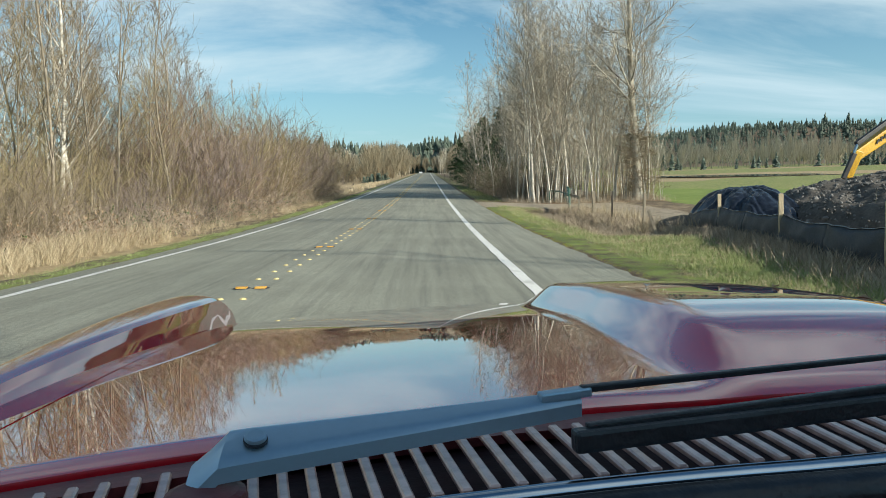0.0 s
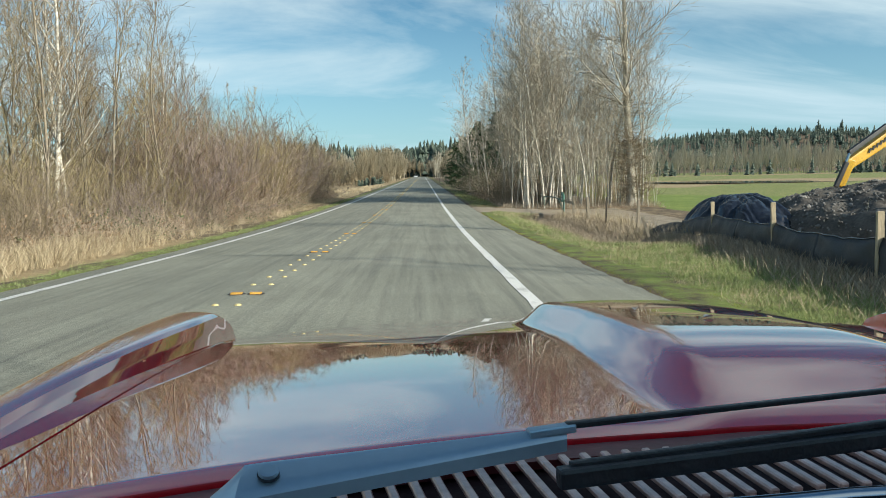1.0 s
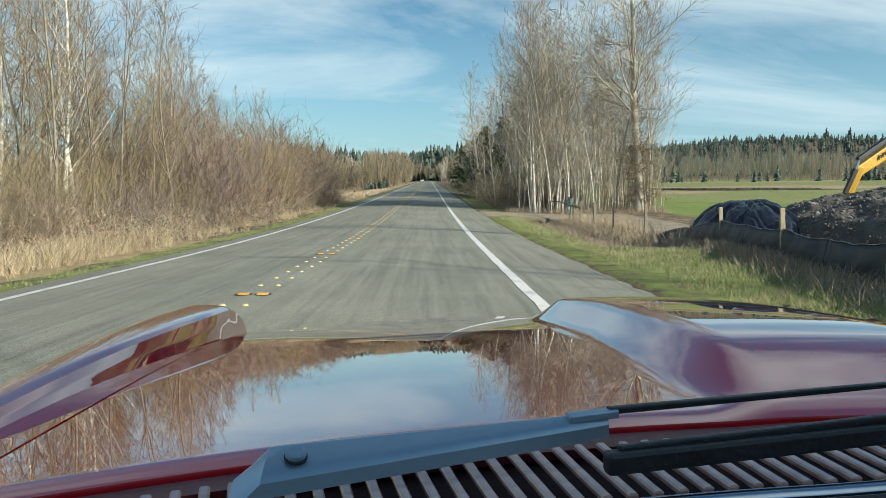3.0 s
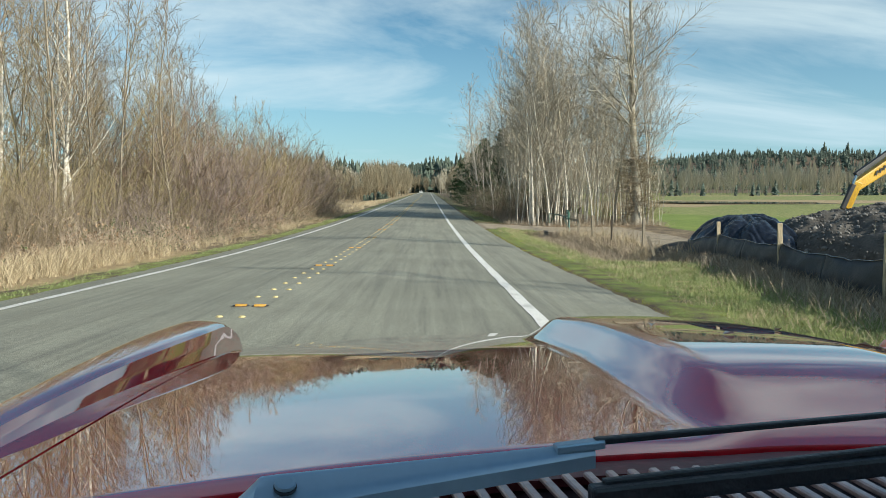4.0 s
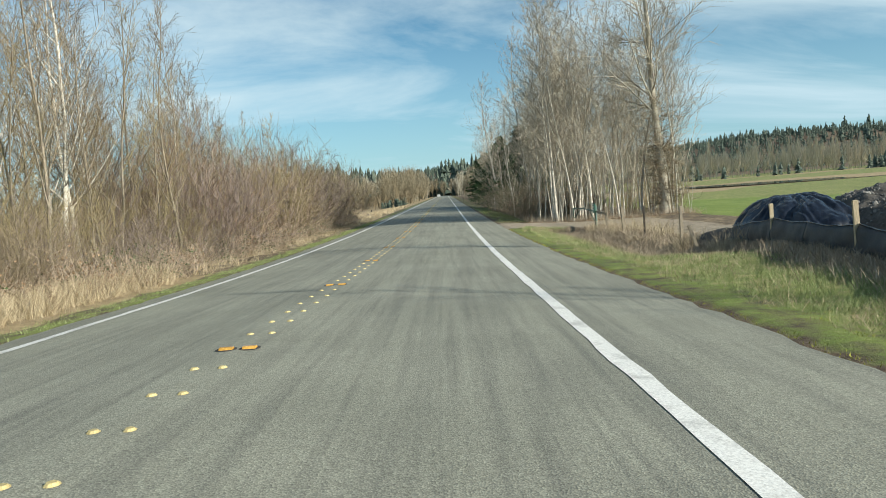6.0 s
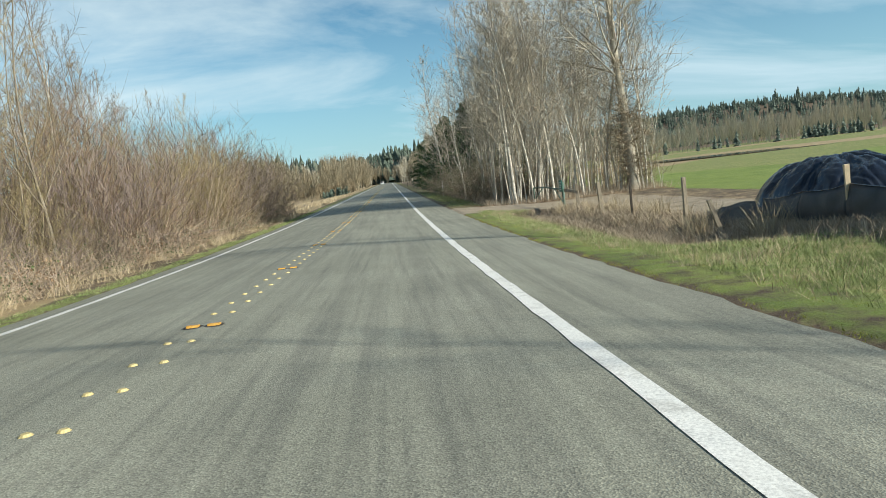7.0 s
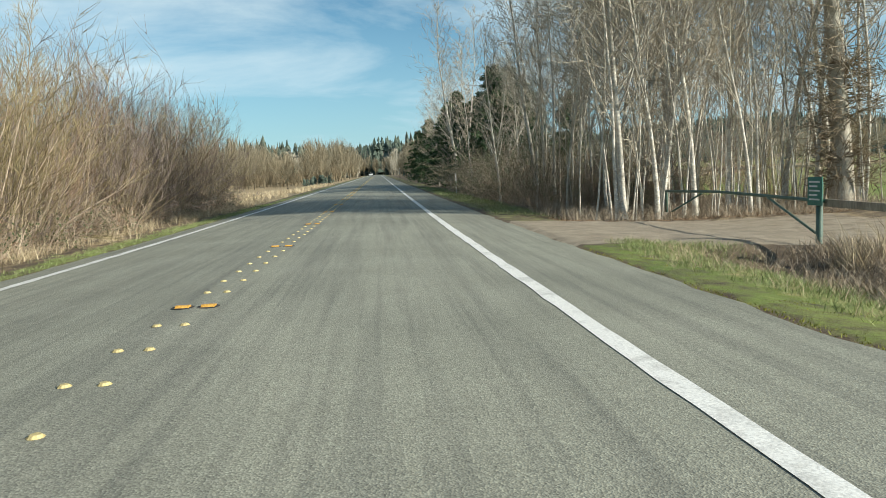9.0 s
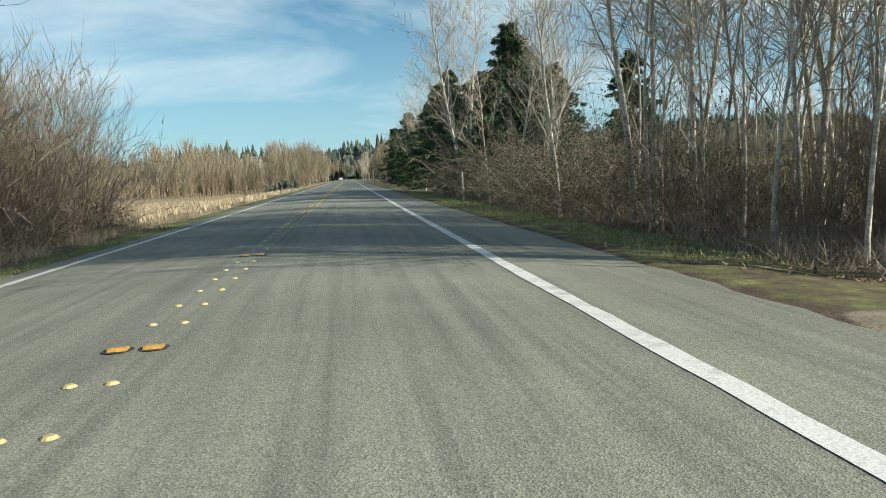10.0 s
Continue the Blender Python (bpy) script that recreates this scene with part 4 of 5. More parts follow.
    # wiper: pressed arm with its pivot bolt, rod and blade
    arm = sheet(
        "wiper_arm", lin(0, 1, 24), lin(-1, 1, 8),
        lambda u, v: (-0.172 + 0.292 * u, 0.468 + 0.082 * u + v * (0.019 - 0.012 * u) * (1 - 0.35 * smooth01(0.1, 0.0, u)), 0.960 + 0.010 * u + 0.008 * v * (1 - 0.6 * u) - 0.003 * v**4 - 0.02 * smooth01(0.09, 0.0, u)),
        M["arm_metal"], car, "blue-grey metal wiper arm", 0.011)
    disc("pivot_bolt", (-0.126, 0.478, 0.9655), 0.0080, 0.006, M["arm_metal"], arm, "Z", 24, "round steel pivot bolt", 0.45).matrix_basis = pose(-0.126, 0.478, 0.9645, 22, 0, 16)
    disc("washer", (-0.126, 0.4775, 0.9628), 0.0086, 0.002, M["rubber"], arm, "Z", 24, "dark washer").matrix_basis = pose(-0.126, 0.4775, 0.9628, 22, 0, 16)
    bar("arm_sleeve", (0.085, 0.541, 0.970), (0.128, 0.551, 0.972), 0.011, 0.008, M["arm_metal"], arm)
    bar("wiper_rod", (0.12, 0.549, 0.974), (0.62, 0.640, 0.988), 0.0075, 0.006, M["rubber"], arm, taper=0.7)
    blade = bar("wiper_blade", (0.095, 0.452, 0.965), (0.62, 0.545, 0.982), 0.013, 0.016, M["rubber"], car, "black rubber wiper blade", 0.9)
    bar("blade_spine", (0.105, 0.457, 0.973), (0.60, 0.546, 0.994), 0.006, 0.006, M["rubber"], car)
    disc("wiper_base", (-0.155, 0.452, 0.922), 0.028, 0.03, M["paint_shade"], car, "Z", 24, "red wiper spindle cover")
    # body sides, nose and tail
    body = Geo()
    for x, s in ((-0.655, -1), (1.375, 1)):
        prof = [(0.36, 0.90), (0.36, 0.32), (-3.0, 0.32), (-3.0, 0.84), (-1.6, 0.93)]
        i = len(body.v)
        body.v += [Vector((x, y, z)) for y, z in prof] + [Vector((x - s * 0.10, y, z)) for y, z in prof]
        body.f += [(i, i + 1, i + 2, i + 3, i + 4), (i + 9, i + 8, i + 7, i + 6, i + 5)] + [(i + k, i + (k + 1) % 5, i + 5 + (k + 1) % 5, i + 5 + k) for k in range(5)]
    i = len(body.v)
    body.v += [Vector(p) for p in [(-0.655, -3.0, 0.32), (1.375, -3.0, 0.32), (1.375, -3.0, 0.84), (-0.655, -3.0, 0.84), (1.375, -1.7, 0.925), (-0.655, -1.7, 0.925), (-0.655, 0.3, 0.32), (1.375, 0.3, 0.32)]]
    body.f += [(i, i + 1, i + 2, i + 3), (i + 3, i + 2, i + 4, i + 5), (i, i + 1, i + 7, i + 6)]
    body.put("body", M["paint"], car)
    sheet("grille_panel", lin(-0.62, 1.34, 30), lin(0, 1, 4), lambda x, v: (x, front_y(x) - 0.02 - 0.05 * v, 0.77 - 0.25 * v), M["gap_shade"], car, "dark front grille", 0.03)
    g = Geo()
    g.tube([Vector((x, front_y(x) + 0.03, 0.50)) for x in lin(-0.66, 1.38, 24)], [0.055] * 25, 10)
    g.put("front_bumper", M["chrome"], car, "chrome front bumper", True)
    for x in (-0.56, 1.28):
        for y in (1.25, -1.75):
            disc("tyre", (x, y, 0.33), 0.33, 0.20, M["tyre"], car, "X", 36)
            disc("rim", (x + (-0.095 if x < 0 else 0.095), y, 0.33), 0.19, 0.03, M["chrome"], car, "X", 28)
    return car


def hood_point(u, v):
    x = -0.486 + (1.196 + 0.486) * u
    for _ in range(3):
        y = rear_y(x) + (lip_y(x) - rear_y(x)) * v
        x = left_edge(y) + (1.196 - left_edge(y)) * u
    return (x, y, hood_z(x, y) - 0.006 * smooth01(0.985, 1.0, v) - 0.006 * (1 - smooth01(0.0, 0.015, v)))


build_car()
for x, y, turn, mt in ((0.47, 1.12, 20, "white_petal"), (0.40, 1.30, 70, "white_petal"), (0.66, 1.06, 140, "dead_leaf"), (0.72, 1.10, 10, "dead_leaf"), (0.60, 1.22, 40, "dead_leaf")):
    if mt not in M:
        M[mt] = leaf_material(mt, (0.45, 0.42, 0.38), (0.70, 0.66, 0.60), 0.7)
    z, tilt = hood_z(x, y), radians(-1.62)
    g = Geo()
    g.card(Vector((-0.012, 0, 0.0)), Vector((1, 0, 0)), Vector((0, 1, 0)), 0.026, 0.014)
    leaf = g.put("fallen_leaf", M[mt])
    leaf.matrix_basis = pose(CAR_X + x, y * math.cos(tilt) - z * math.sin(tilt), y * math.sin(tilt) + z * math.cos(tilt) + 0.002, -6, 0, turn)
    tagged(leaf, "pale small petal lying on a red hood" if mt == "white_petal" else "small withered leaf lying on a red hood", "leaf", "leaves on the hood")

# ---- posts, gate, silt fence and heaps beside the road ----
M["old_wood"] = surface("weathered_wood", (0.20, 0.165, 0.12), (0.42, 0.36, 0.27), 4, 50, 0.9, 0.5, stretch_by=(1, 1, 0.15))
M["new_wood"] = surface("pale_stake_wood", (0.42, 0.33, 0.21), (0.62, 0.51, 0.35), 4, 50, 0.85, 0.4, stretch_by=(1, 1, 0.15))
M["silt_fabric"] = surface("black_silt_fabric", (0.014, 0.018, 0.024), (0.038, 0.044, 0.054), 2.5, 160, 0.55, 0.3, tint=0)
M["tarp"] = surface("dark_tarp", (0.006, 0.008, 0.014), (0.017, 0.022, 0.034), 2.0, 90, 0.26, 0.1, tint=0, grain=0.1)
M["soil"] = surface("dark_gravelly_soil", (0.060, 0.053, 0.045), (0.135, 0.120, 0.102), 2.2, 16, 0.95, 1.0, tint=0)
M["stone"] = surface("stone", (0.10, 0.095, 0.088), (0.30, 0.285, 0.26), 4, 30, 0.9, 0.4, tint=0.4)
M["gate_green"] = surface("green_gate_paint", (0.055, 0.10, 0.075), (0.09, 0.155, 0.12), 4, 40, 0.6, 0.2)
M["sign_green"] = surface("green_sign", (0.03, 0.14, 0.10), (0.05, 0.19, 0.14), 3, 40, 0.5, 0.05, tint=0)
M["digger_yellow"] = surface("digger_yellow", (0.55, 0.30, 0.015), (0.72, 0.42, 0.03), 2, 30, 0.45, 0.1, tint=0)
M["digger_dark"] = surface("digger_dark", (0.015, 0.015, 0.016), (0.05, 0.05, 0.05), 3, 30, 0.55, 0.1, tint=0)
M["white_plastic"] = surface("white_plastic", (0.55, 0.56, 0.55), (0.75, 0.76, 0.74), 4, 40, 0.5, 0.05, tint=0)
M["dark_post"] = surface("dark_post", (0.03, 0.025, 0.02), (0.08, 0.065, 0.05), 4, 40, 0.9, 0.3)


def post(name, x, y, top, wide, mt, label, category="post", lean=(0, 0), group="", deep=None):
    """A squared post with a worn, bevelled top, set into the ground."""
    base = ground_z(x, y) - 0.15
    root = thing(name, (x, y, base), (lean[0], lean[1], 7 * math.sin(x * 9 + y)), label, category, group)
    bm = bmesh.new()
    bmesh.ops.create_cube(bm, size=1.0)
    h = top - base
    for v in bm.verts:
        v.co = Vector((v.co.x * wide, v.co.y * (deep or wide), (v.co.z + 0.5) * h))
    bmesh.ops.subdivide_edges(bm, edges=[e for e in bm.edges if abs(e.verts[0].co.z - e.verts[1].co.z) > 0.1], cuts=4)
    rr = random.Random(x + y)
    for v in bm.verts:
        v.co.x += rr.uniform(-0.06, 0.06) * wide
        v.co.y += rr.uniform(-0.06, 0.06) * wide
    bmesh.ops.bevel(bm, geom=[e for e in bm.edges if e.verts[0].co.z > h * 0.95 and e.verts[1].co.z > h * 0.95], offset=wide * 0.12, segments=1, affect="EDGES")
    part("shaft", bm, mt, root)
    return root


post("fence_stake", 7.45, 19.05, 0.37, 0.09, M["new_wood"], "pale wooden stake holding a black silt fence", lean=(0, -2), group="stakes of the silt fence", deep=0.05)
post("fence_stake", 6.64, 14.0, 0.56, 0.09, M["new_wood"], "pale wooden stake holding a black silt fence", lean=(0, -3), group="stakes of the silt fence", deep=0.05)
post("fence_stake", 5.95, 9.6, 0.62, 0.09, M["new_wood"], "pale wooden stake holding a black silt fence", lean=(0, -2), group="stakes of the silt fence", deep=0.05)
post("fence_post", 7.05, 23.0, -0.22, 0.09, M["old_wood"], "short leaning weathered fence post", lean=(0, -18), group="posts along the track")
post("fence_post", 7.67, 26.6, 0.15, 0.09, M["old_wood"], "weathered grey wooden fence post", group="posts along the track")
post("fence_post", 7.60, 34.3, 0.0, 0.12, M["old_wood"], "pale weathered wooden fence post", lean=(0, -4), group="posts along the track")
post("fence_post", 7.45, 30.4, 0.12, 0.06, M["dark_post"], "thin dark metal fence post", group="posts along the track")
post("gate_post", 7.55, 37.6, -0.06, 0.125, M["old_wood"], "thick weathered wooden gate post beside a driveway")
post("marker_post", 4.72, 77.0, 0.25, 0.07, M["white_plastic"], "slim white roadside marker post", deep=0.03)
post("marker_stub", -15.5, 150.0, -1.35, 0.22, M["dark_post"], "short dark wooden post in a dry field")


def build_gate():
    gate = thing("metal_gate", (7.6, 38.0, ground_z(7.6, 38.0)), label="long green metal swing gate closing a gravel driveway", category="gate")
    g0 = ground_z(7.6, 38.0)

    def tube(name, pts, rad, mt="gate_green"):
        g = Geo()
        g.tube([Vector((x - 7.6, y - 38.0, z - g0)) for x, y, z in pts], [rad] * len(pts), 8, True)
        return g.put(name, M[mt], gate, smooth=True)

    tube("hinge_post", [(7.45, 39.7, g0 - 0.35), (7.45, 39.7, 0.0)], 0.06)
    tube("top_rail", [(7.45, 39.5, -0.34), (7.52, 42.0, -0.31), (7.58, 44.0, -0.29), (7.62, 47.3, -0.36)], 0.034)
    tube("end_post", [(7.62, 47.3, -0.35), (7.62, 47.3, -0.95)], 0.04)
    tube("brace", [(7.62, 46.9, -0.92), (7.62, 45.0, -0.36)], 0.025)
    tube("brace", [(7.46, 39.8, -0.95), (7.5, 41.6, -0.34)], 0.025)
    sign = thing("gate_sign", (7.36, 39.7, -0.16), (0, 0, -84), "small green notice board on a gate post", "sign")
    bm = bmesh.new()
    bmesh.ops.create_cube(bm, size=1.0)
    for v in bm.verts:
        v.co = Vector((v.co.x * 0.38, v.co.y * 0.03, v.co.z * 0.52))
    bmesh.ops.bevel(bm, geom=bm.edges[:], offset=0.006, segments=1, affect="EDGES")
    part("board", bm, M["sign_green"], sign)
    for k in range(5):
        bar("text_bar", (-0.14, -0.018, 0.17 - 0.08 * k), (0.14 - 0.06 * (k % 2), -0.018, 0.17 - 0.08 * k), 0.004, 0.03, M["white_plastic"], sign)
    # the low field rail beyond the hinge post
    rail = thing("field_rail", (7.55, 33.0, 0), label="brown wooden rail between fence posts", category="rail")
    bar("plank", (0.02, 4.5, -0.40), (-0.06, 6.6, -0.37), 0.05, 0.14, M["old_wood"], rail)


build_gate()


def heap(name, cx, cy, rx, ry, top, mt, label, category, seed, fold=0.0, power=1.0, n=56, kind=""):
    """A mound on the ground; fold adds the sharp creases of a draped sheet."""
    verts, faces = [], []
    for j in range(n + 1):
        for i in range(n + 1):
            u, v = -1 + 2 * i / n, -1 + 2 * j / n
            x, y = cx + u * rx, cy + v * ry
            q = min(math.hypot(u, v), 1.0)
            z0 = ground_z(x, y) - 0.05
            hgt = (1 - q**2) ** power
            nz = noise.fractal(Vector((x * 0.9, y * 0.9, seed)), 0.8, 2.0, 7) * 0.11 * (top - z0) * min(1, 3 * hgt)
            if fold:
                way = math.atan2(v, u)
                crease = (0.35 + q) * abs(math.sin(way * 4.5 + 3.0 * noise.noise(Vector((x * 0.9, y * 0.9, seed))))) ** 0.7
                crease += 0.45 * q * abs(math.sin(way * 11 + 4.0 * noise.noise(Vector((x * 1.6, y * 1.6, seed + 3)))))
                crease += 0.3 * abs(noise.noise(Vector((x * 4.2, y * 4.2, seed + 7))))
                nz = 0.4 * nz + fold * (crease - 0.7) * min(1, 2.5 * hgt)
            verts.append((x, y, z0 + (top - z0) * hgt + nz))
    w = n + 1
    faces = [(j * w + i, j * w + i + 1, (j + 1) * w + i + 1, (j + 1) * w + i) for j in range(n) for i in range(n) if math.hypot(-1 + 2 * (i + 0.5) / n, -1 + 2 * (j + 0.5) / n) < 1.02]
    ob = link_mesh(name, verts, faces, mt, smooth=True)
    return tagged(ob, label, category, kind=kind), verts


heap("tarpaulin", 9.95, 23.2, 1.75, 2.6, 0.46, M["tarp"], "dark crumpled tarpaulin draped over a mound", "tarpaulin", 3, 0.17, 0.62, 130)
_, pile_verts = heap("soil_mound", 15.5, 22.0, 5.3, 6.0, 0.76, M["soil"], "dark heap of gravelly soil", "soil heap", 9, 0, 0.45, 110)
heap("earth_mound", 8.6, 24.6, 1.2, 1.8, -0.55, M["soil"], "low heap of dug-up earth and roots", "soil heap", 14, 0, 0.8, 40)


def stones(name, seed, spots, size, label):
    r, g = random.Random(seed), Geo()
    t = (1 + 5**0.5) / 2
    ico = [Vector(p).normalized() for p in [(-1, t, 0), (1, t, 0), (-1, -t, 0), (1, -t, 0), (0, -1, t), (0, 1, t), (0, -1, -t), (0, 1, -t), (t, 0, -1), (t, 0, 1), (-t, 0, -1), (-t, 0, 1)]]
    tri = [(0, 11, 5), (0, 5, 1), (0, 1, 7), (0, 7, 10), (0, 10, 11), (1, 5, 9), (5, 11, 4), (11, 10, 2), (10, 7, 6), (7, 1, 8), (3, 9, 4), (3, 4, 2), (3, 2, 6), (3, 6, 8), (3, 8, 9), (4, 9, 5), (2, 4, 11), (6, 2, 10), (8, 6, 7), (9, 8, 1)]
    for p in spots:
        i = len(g.v)
        s = r.uniform(*size) * (2.2 if r.random() < 0.06 else 1)
        sc = Vector((r.uniform(0.7, 1.3), r.uniform(0.7, 1.3), r.uniform(0.5, 0.9))) * s
        turn = Euler((r.uniform(0, 3), r.uniform(0, 3), r.uniform(0, 3))).to_matrix()
        for q in ico:
            g.v.append(Vector(p) + turn @ Vector((q.x * sc.x, q.y * sc.y, q.z * sc.z)) * r.uniform(0.85, 1.15))
        g.f += [(i + a, i + b, i + c) for a, b, c in tri]
    return tagged(g.put(name, M["stone"]), label, "stones", kind="stuff")


r = random.Random(31)
spots = [r.choice(pile_verts) for _ in range(9000)]
stones("pile_stones", 32, [(x + r.uniform(-0.1, 0.1), y + r.uniform(-0.1, 0.1), z - 0.016) for x, y, z in spots], (0.018, 0.056), "grey stones lying over the soil heap")


for x, y, h in ((11.7, 19.3, 0.50), (12.5, 19.4, 0.46), (13.2, 19.2, 0.40)):
    foot_z = min(pile_verts, key=lambda p: (p[0] - x) ** 2 + (p[1] - y) ** 2)[2]
    stalk = thing("dry_stalk", (x, y, foot_z - 0.04), label="thin pale dry stalk standing in gravelly soil", category="plant stalk", group="stalks on the soil heap")
    rs, g = random.Random(x), Geo()
    lead, thin = limb(rs, Vector((0, 0, 0)), Vector((0.25, 0, 1)), h, 0.009, 5, 0.12, 0.0)
    g.tube(lead, thin, 4)
    twig_at, _ = along(lead, 0.8)
    g.tube(*limb(rs, twig_at, Vector((0.8, 0.1, -0.3)), 0.14, 0.006, 3, 0.3, -0.2), 3)
    g.put("stem", M["straw"], stalk)


FENCE_LINE = [(5.3, 5.5, 0.22), (5.62, 7.5, 0.24), (5.95, 9.6, 0.26), (6.3, 11.8, 0.13), (6.64, 14.0, 0.15), (7.05, 16.6, 0.06), (7.45, 19.05, 0.04), (7.75, 21.0, -0.16), (8.1, 23.2, -0.40)]


def build_silt_fence():
    """A low run of black woven fabric that sags between its stakes, in overlapping lengths."""
    root = thing("silt_fence", (0, 0, 0), label="sagging black silt fence of woven fabric beside a soil heap", category="fence")
    for (ax, ay, az), (bx, by, bz) in zip(FENCE_LINE, FENCE_LINE[1:]):
        verts, n, rows = [], 18, 8
        for i in range(n + 1):
            f = i / n
            x, y = ax + (bx - ax) * f, ay + (by - ay) * f
            g = ground_z(x, y) - 0.08
            top = az + (bz - az) * f - 0.05 * math.sin(math.pi * f) + 0.02 * noise.noise(Vector((x * 3, y * 3, 1)))
            for k in range(rows):
                q = k / (rows - 1)
                bulge = 0.12 * math.sin(q * 3.1) * (0.6 + 0.7 * noise.noise(Vector((x, y * 1.2, 2))))
                wr = 0.05 * noise.noise(Vector((x * 2, y * 2.4, q * 3)))
                verts.append((x - bulge + wr, y, g + (top - g) * (1 - q)))
        faces = [(i * rows + k, (i + 1) * rows + k, (i + 1) * rows + k + 1, i * rows + k + 1) for i in range(n) for k in range(rows - 1)]
        ob = link_mesh("fabric_panel", verts, faces, M["silt_fabric"], root, smooth=True)
        cord = Geo()
        cord.tube([Vector(verts[i * rows]) + Vector((0, 0, 0.004)) for i in range(n + 1)], [0.011] * (n + 1), 5)
        cord.put("top_hem", M["tarp"], root, smooth=True)
        m = ob.modifiers.new("cloth", "SOLIDIFY")
        m.thickness = 0.006


build_silt_fence()


def build_digger():
    z = ground_z(20, 26)
    dig = thing("excavator", (20.0, 26.0, z), label="yellow excavator with its arm down behind a soil heap", category="excavator")

    def b(name, p, q, wide, high, mt, label="", taper=1.0):
        return bar(name, [p[0] - 20, p[1] - 26, p[2] - z], [q[0] - 20, q[1] - 26, q[2] - z], wide, high, M[mt], dig, label, taper, 0.15)

    b("track", (18.2, 25.0, z + 0.35), (21.8, 25.0, z + 0.35), 0.5, 0.7, "digger_dark")
    b("track", (18.2, 27.0, z + 0.35), (21.8, 27.0, z + 0.35), 0.5, 0.7, "digger_dark")
    b("house", (18.8, 26.0, z + 1.25), (22.0, 26.0, z + 1.25), 2.2, 1.0, "digger_yellow")
    b("cab", (18.9, 25.4, z + 2.2), (20.3, 25.4, z + 2.2), 0.95, 1.6, "digger_dark")
    for p, q, h0, h1 in (((18.9, 26.0, z + 1.6), (17.9, 25.2, 2.62), 0.5, 0.5), ((18.0, 25.25, 2.60), (16.0, 24.45, 2.68), 0.5, 0.46), ((16.15, 24.5, 2.71), (13.85, 24.0, 1.32), 0.46, 0.34)):
        b("boom", p, q, 0.30, h0, "digger_yellow", "yellow boom with plain dark lettering bars", h1 / h0)
    b("stick", (13.96, 24.0, 1.50), (13.66, 24.0, 0.6), 0.22, 0.30, "digger_yellow", "", 0.7)
    b("hydraulic_cylinder", (15.3, 24.25, 2.64), (13.85, 23.95, 1.72), 0.14, 0.14, "digger_dark")
    b("hydraulic_rod", (13.90, 23.93, 1.74), (13.68, 23.9, 1.22), 0.07, 0.07, "chrome")
    b("link", (13.76, 23.86, 1.42), (13.42, 23.86, 0.6), 0.12, 0.14, "digger_dark")
    b("bucket", (13.6, 24.0, 0.5), (13.5, 24.0, -0.2), 0.6, 0.45, "digger_yellow", "", 0.7)
    for k in range(6):
        p = Vector((16.15, 24.5, 2.71)).lerp(Vector((13.85, 24.0, 1.32)), 0.36 + 0.062 * k)
        b("letter_bar", (p.x + 0.03, p.y - 0.158, p.z + 0.10), (p.x - 0.03, p.y - 0.158, p.z - 0.06), 0.012, 0.06, "digger_dark")


build_digger()

# ---- grass, weeds and litter ----


def blades(name, seed, count, place, height, lean, width, mt, label):
    r, g = random.Random(seed), Geo()
    for _ in range(count):
        x, y = place(r)
        p = Vector((x, y, ground_z(x, y) - 0.02))
        a, h = r.uniform(0, 6.28), r.uniform(*height)
        tip = p + Vector((math.cos(a) * lean * h * r.random(), math.sin(a) * lean * h * r.random(), h))
        s = r.uniform(0, 6.28)
        g.blade(p, tip, width * (1 + 0.012 * max(y - 12, 0)) * r.uniform(0.7, 1.3), Vector((math.cos(s), math.sin(s), 0)))
    return tagged(g.put(name, mt), label, "grass", kind="stuff")


def tufts(x0, x1, y0, y1, spread, cells):
    """Places in loose tufts over a stretch of verge."""
    rr = random.Random(x0 * 7 + y0)
    centres = [(rr.uniform(x0, x1), rr.uniform(y0, y1)) for _ in range(cells)]

    def place(r):
        cx, cy = r.choice(centres)
        return min(max(cx + r.gauss(0, spread), x0 - 0.2), x1 + 0.3), cy + r.gauss(0, spread)

    return place


blades("dry_grass", 40, 8000, tufts(-10.0, -8.0, 8, 24, 0.22, 90), (0.15, 0.75), 1.5, 0.0045, M["straw"], "tall pale dry grass along the verge")
blades("dry_grass_far", 41, 5000, tufts(-9.4, -7.5, 22, 74, 0.2, 160), (0.1, 0.4), 1.5, 0.0045, M["straw"], "short dry grass along the verge")
blades("verge_grass", 42, 14000, tufts(-7.3, -6.6, 8, 70, 0.2, 900), (0.03, 0.10), 1.4, 0.003, M["grass"], "short green grass at the road's edge")
blades("meadow_grass", 53, 13000, tufts(4.8, 6.4, 4, 22, 0.2, 900), (0.03, 0.10), 1.6, 0.003, M["grass"], "rough grass below the silt fence")
blades("roadside_grass", 43, 62000, tufts(3.7, 5.9, 4, 40, 0.16, 1500), (0.03, 0.13), 1.5, 0.0028, M["grass"], "rough green grass on the verge")
blades("roadside_straw", 44, 15000, tufts(3.6, 5.9, 4, 40, 0.2, 420), (0.04, 0.18), 1.8, 0.0026, M["straw"], "dry stalks among the verge grass")
def fence_foot(r):
    """Places along the foot of the silt fence, in bunches."""
    y = 6 + 17 * ((r.randrange(46) + 0.5) / 46) + r.gauss(0, 0.12)
    x = float(np.interp(y, [p[1] for p in FENCE_LINE], [p[0] for p in FENCE_LINE]))
    return x - 0.10 - abs(r.gauss(0, 0.42)), y


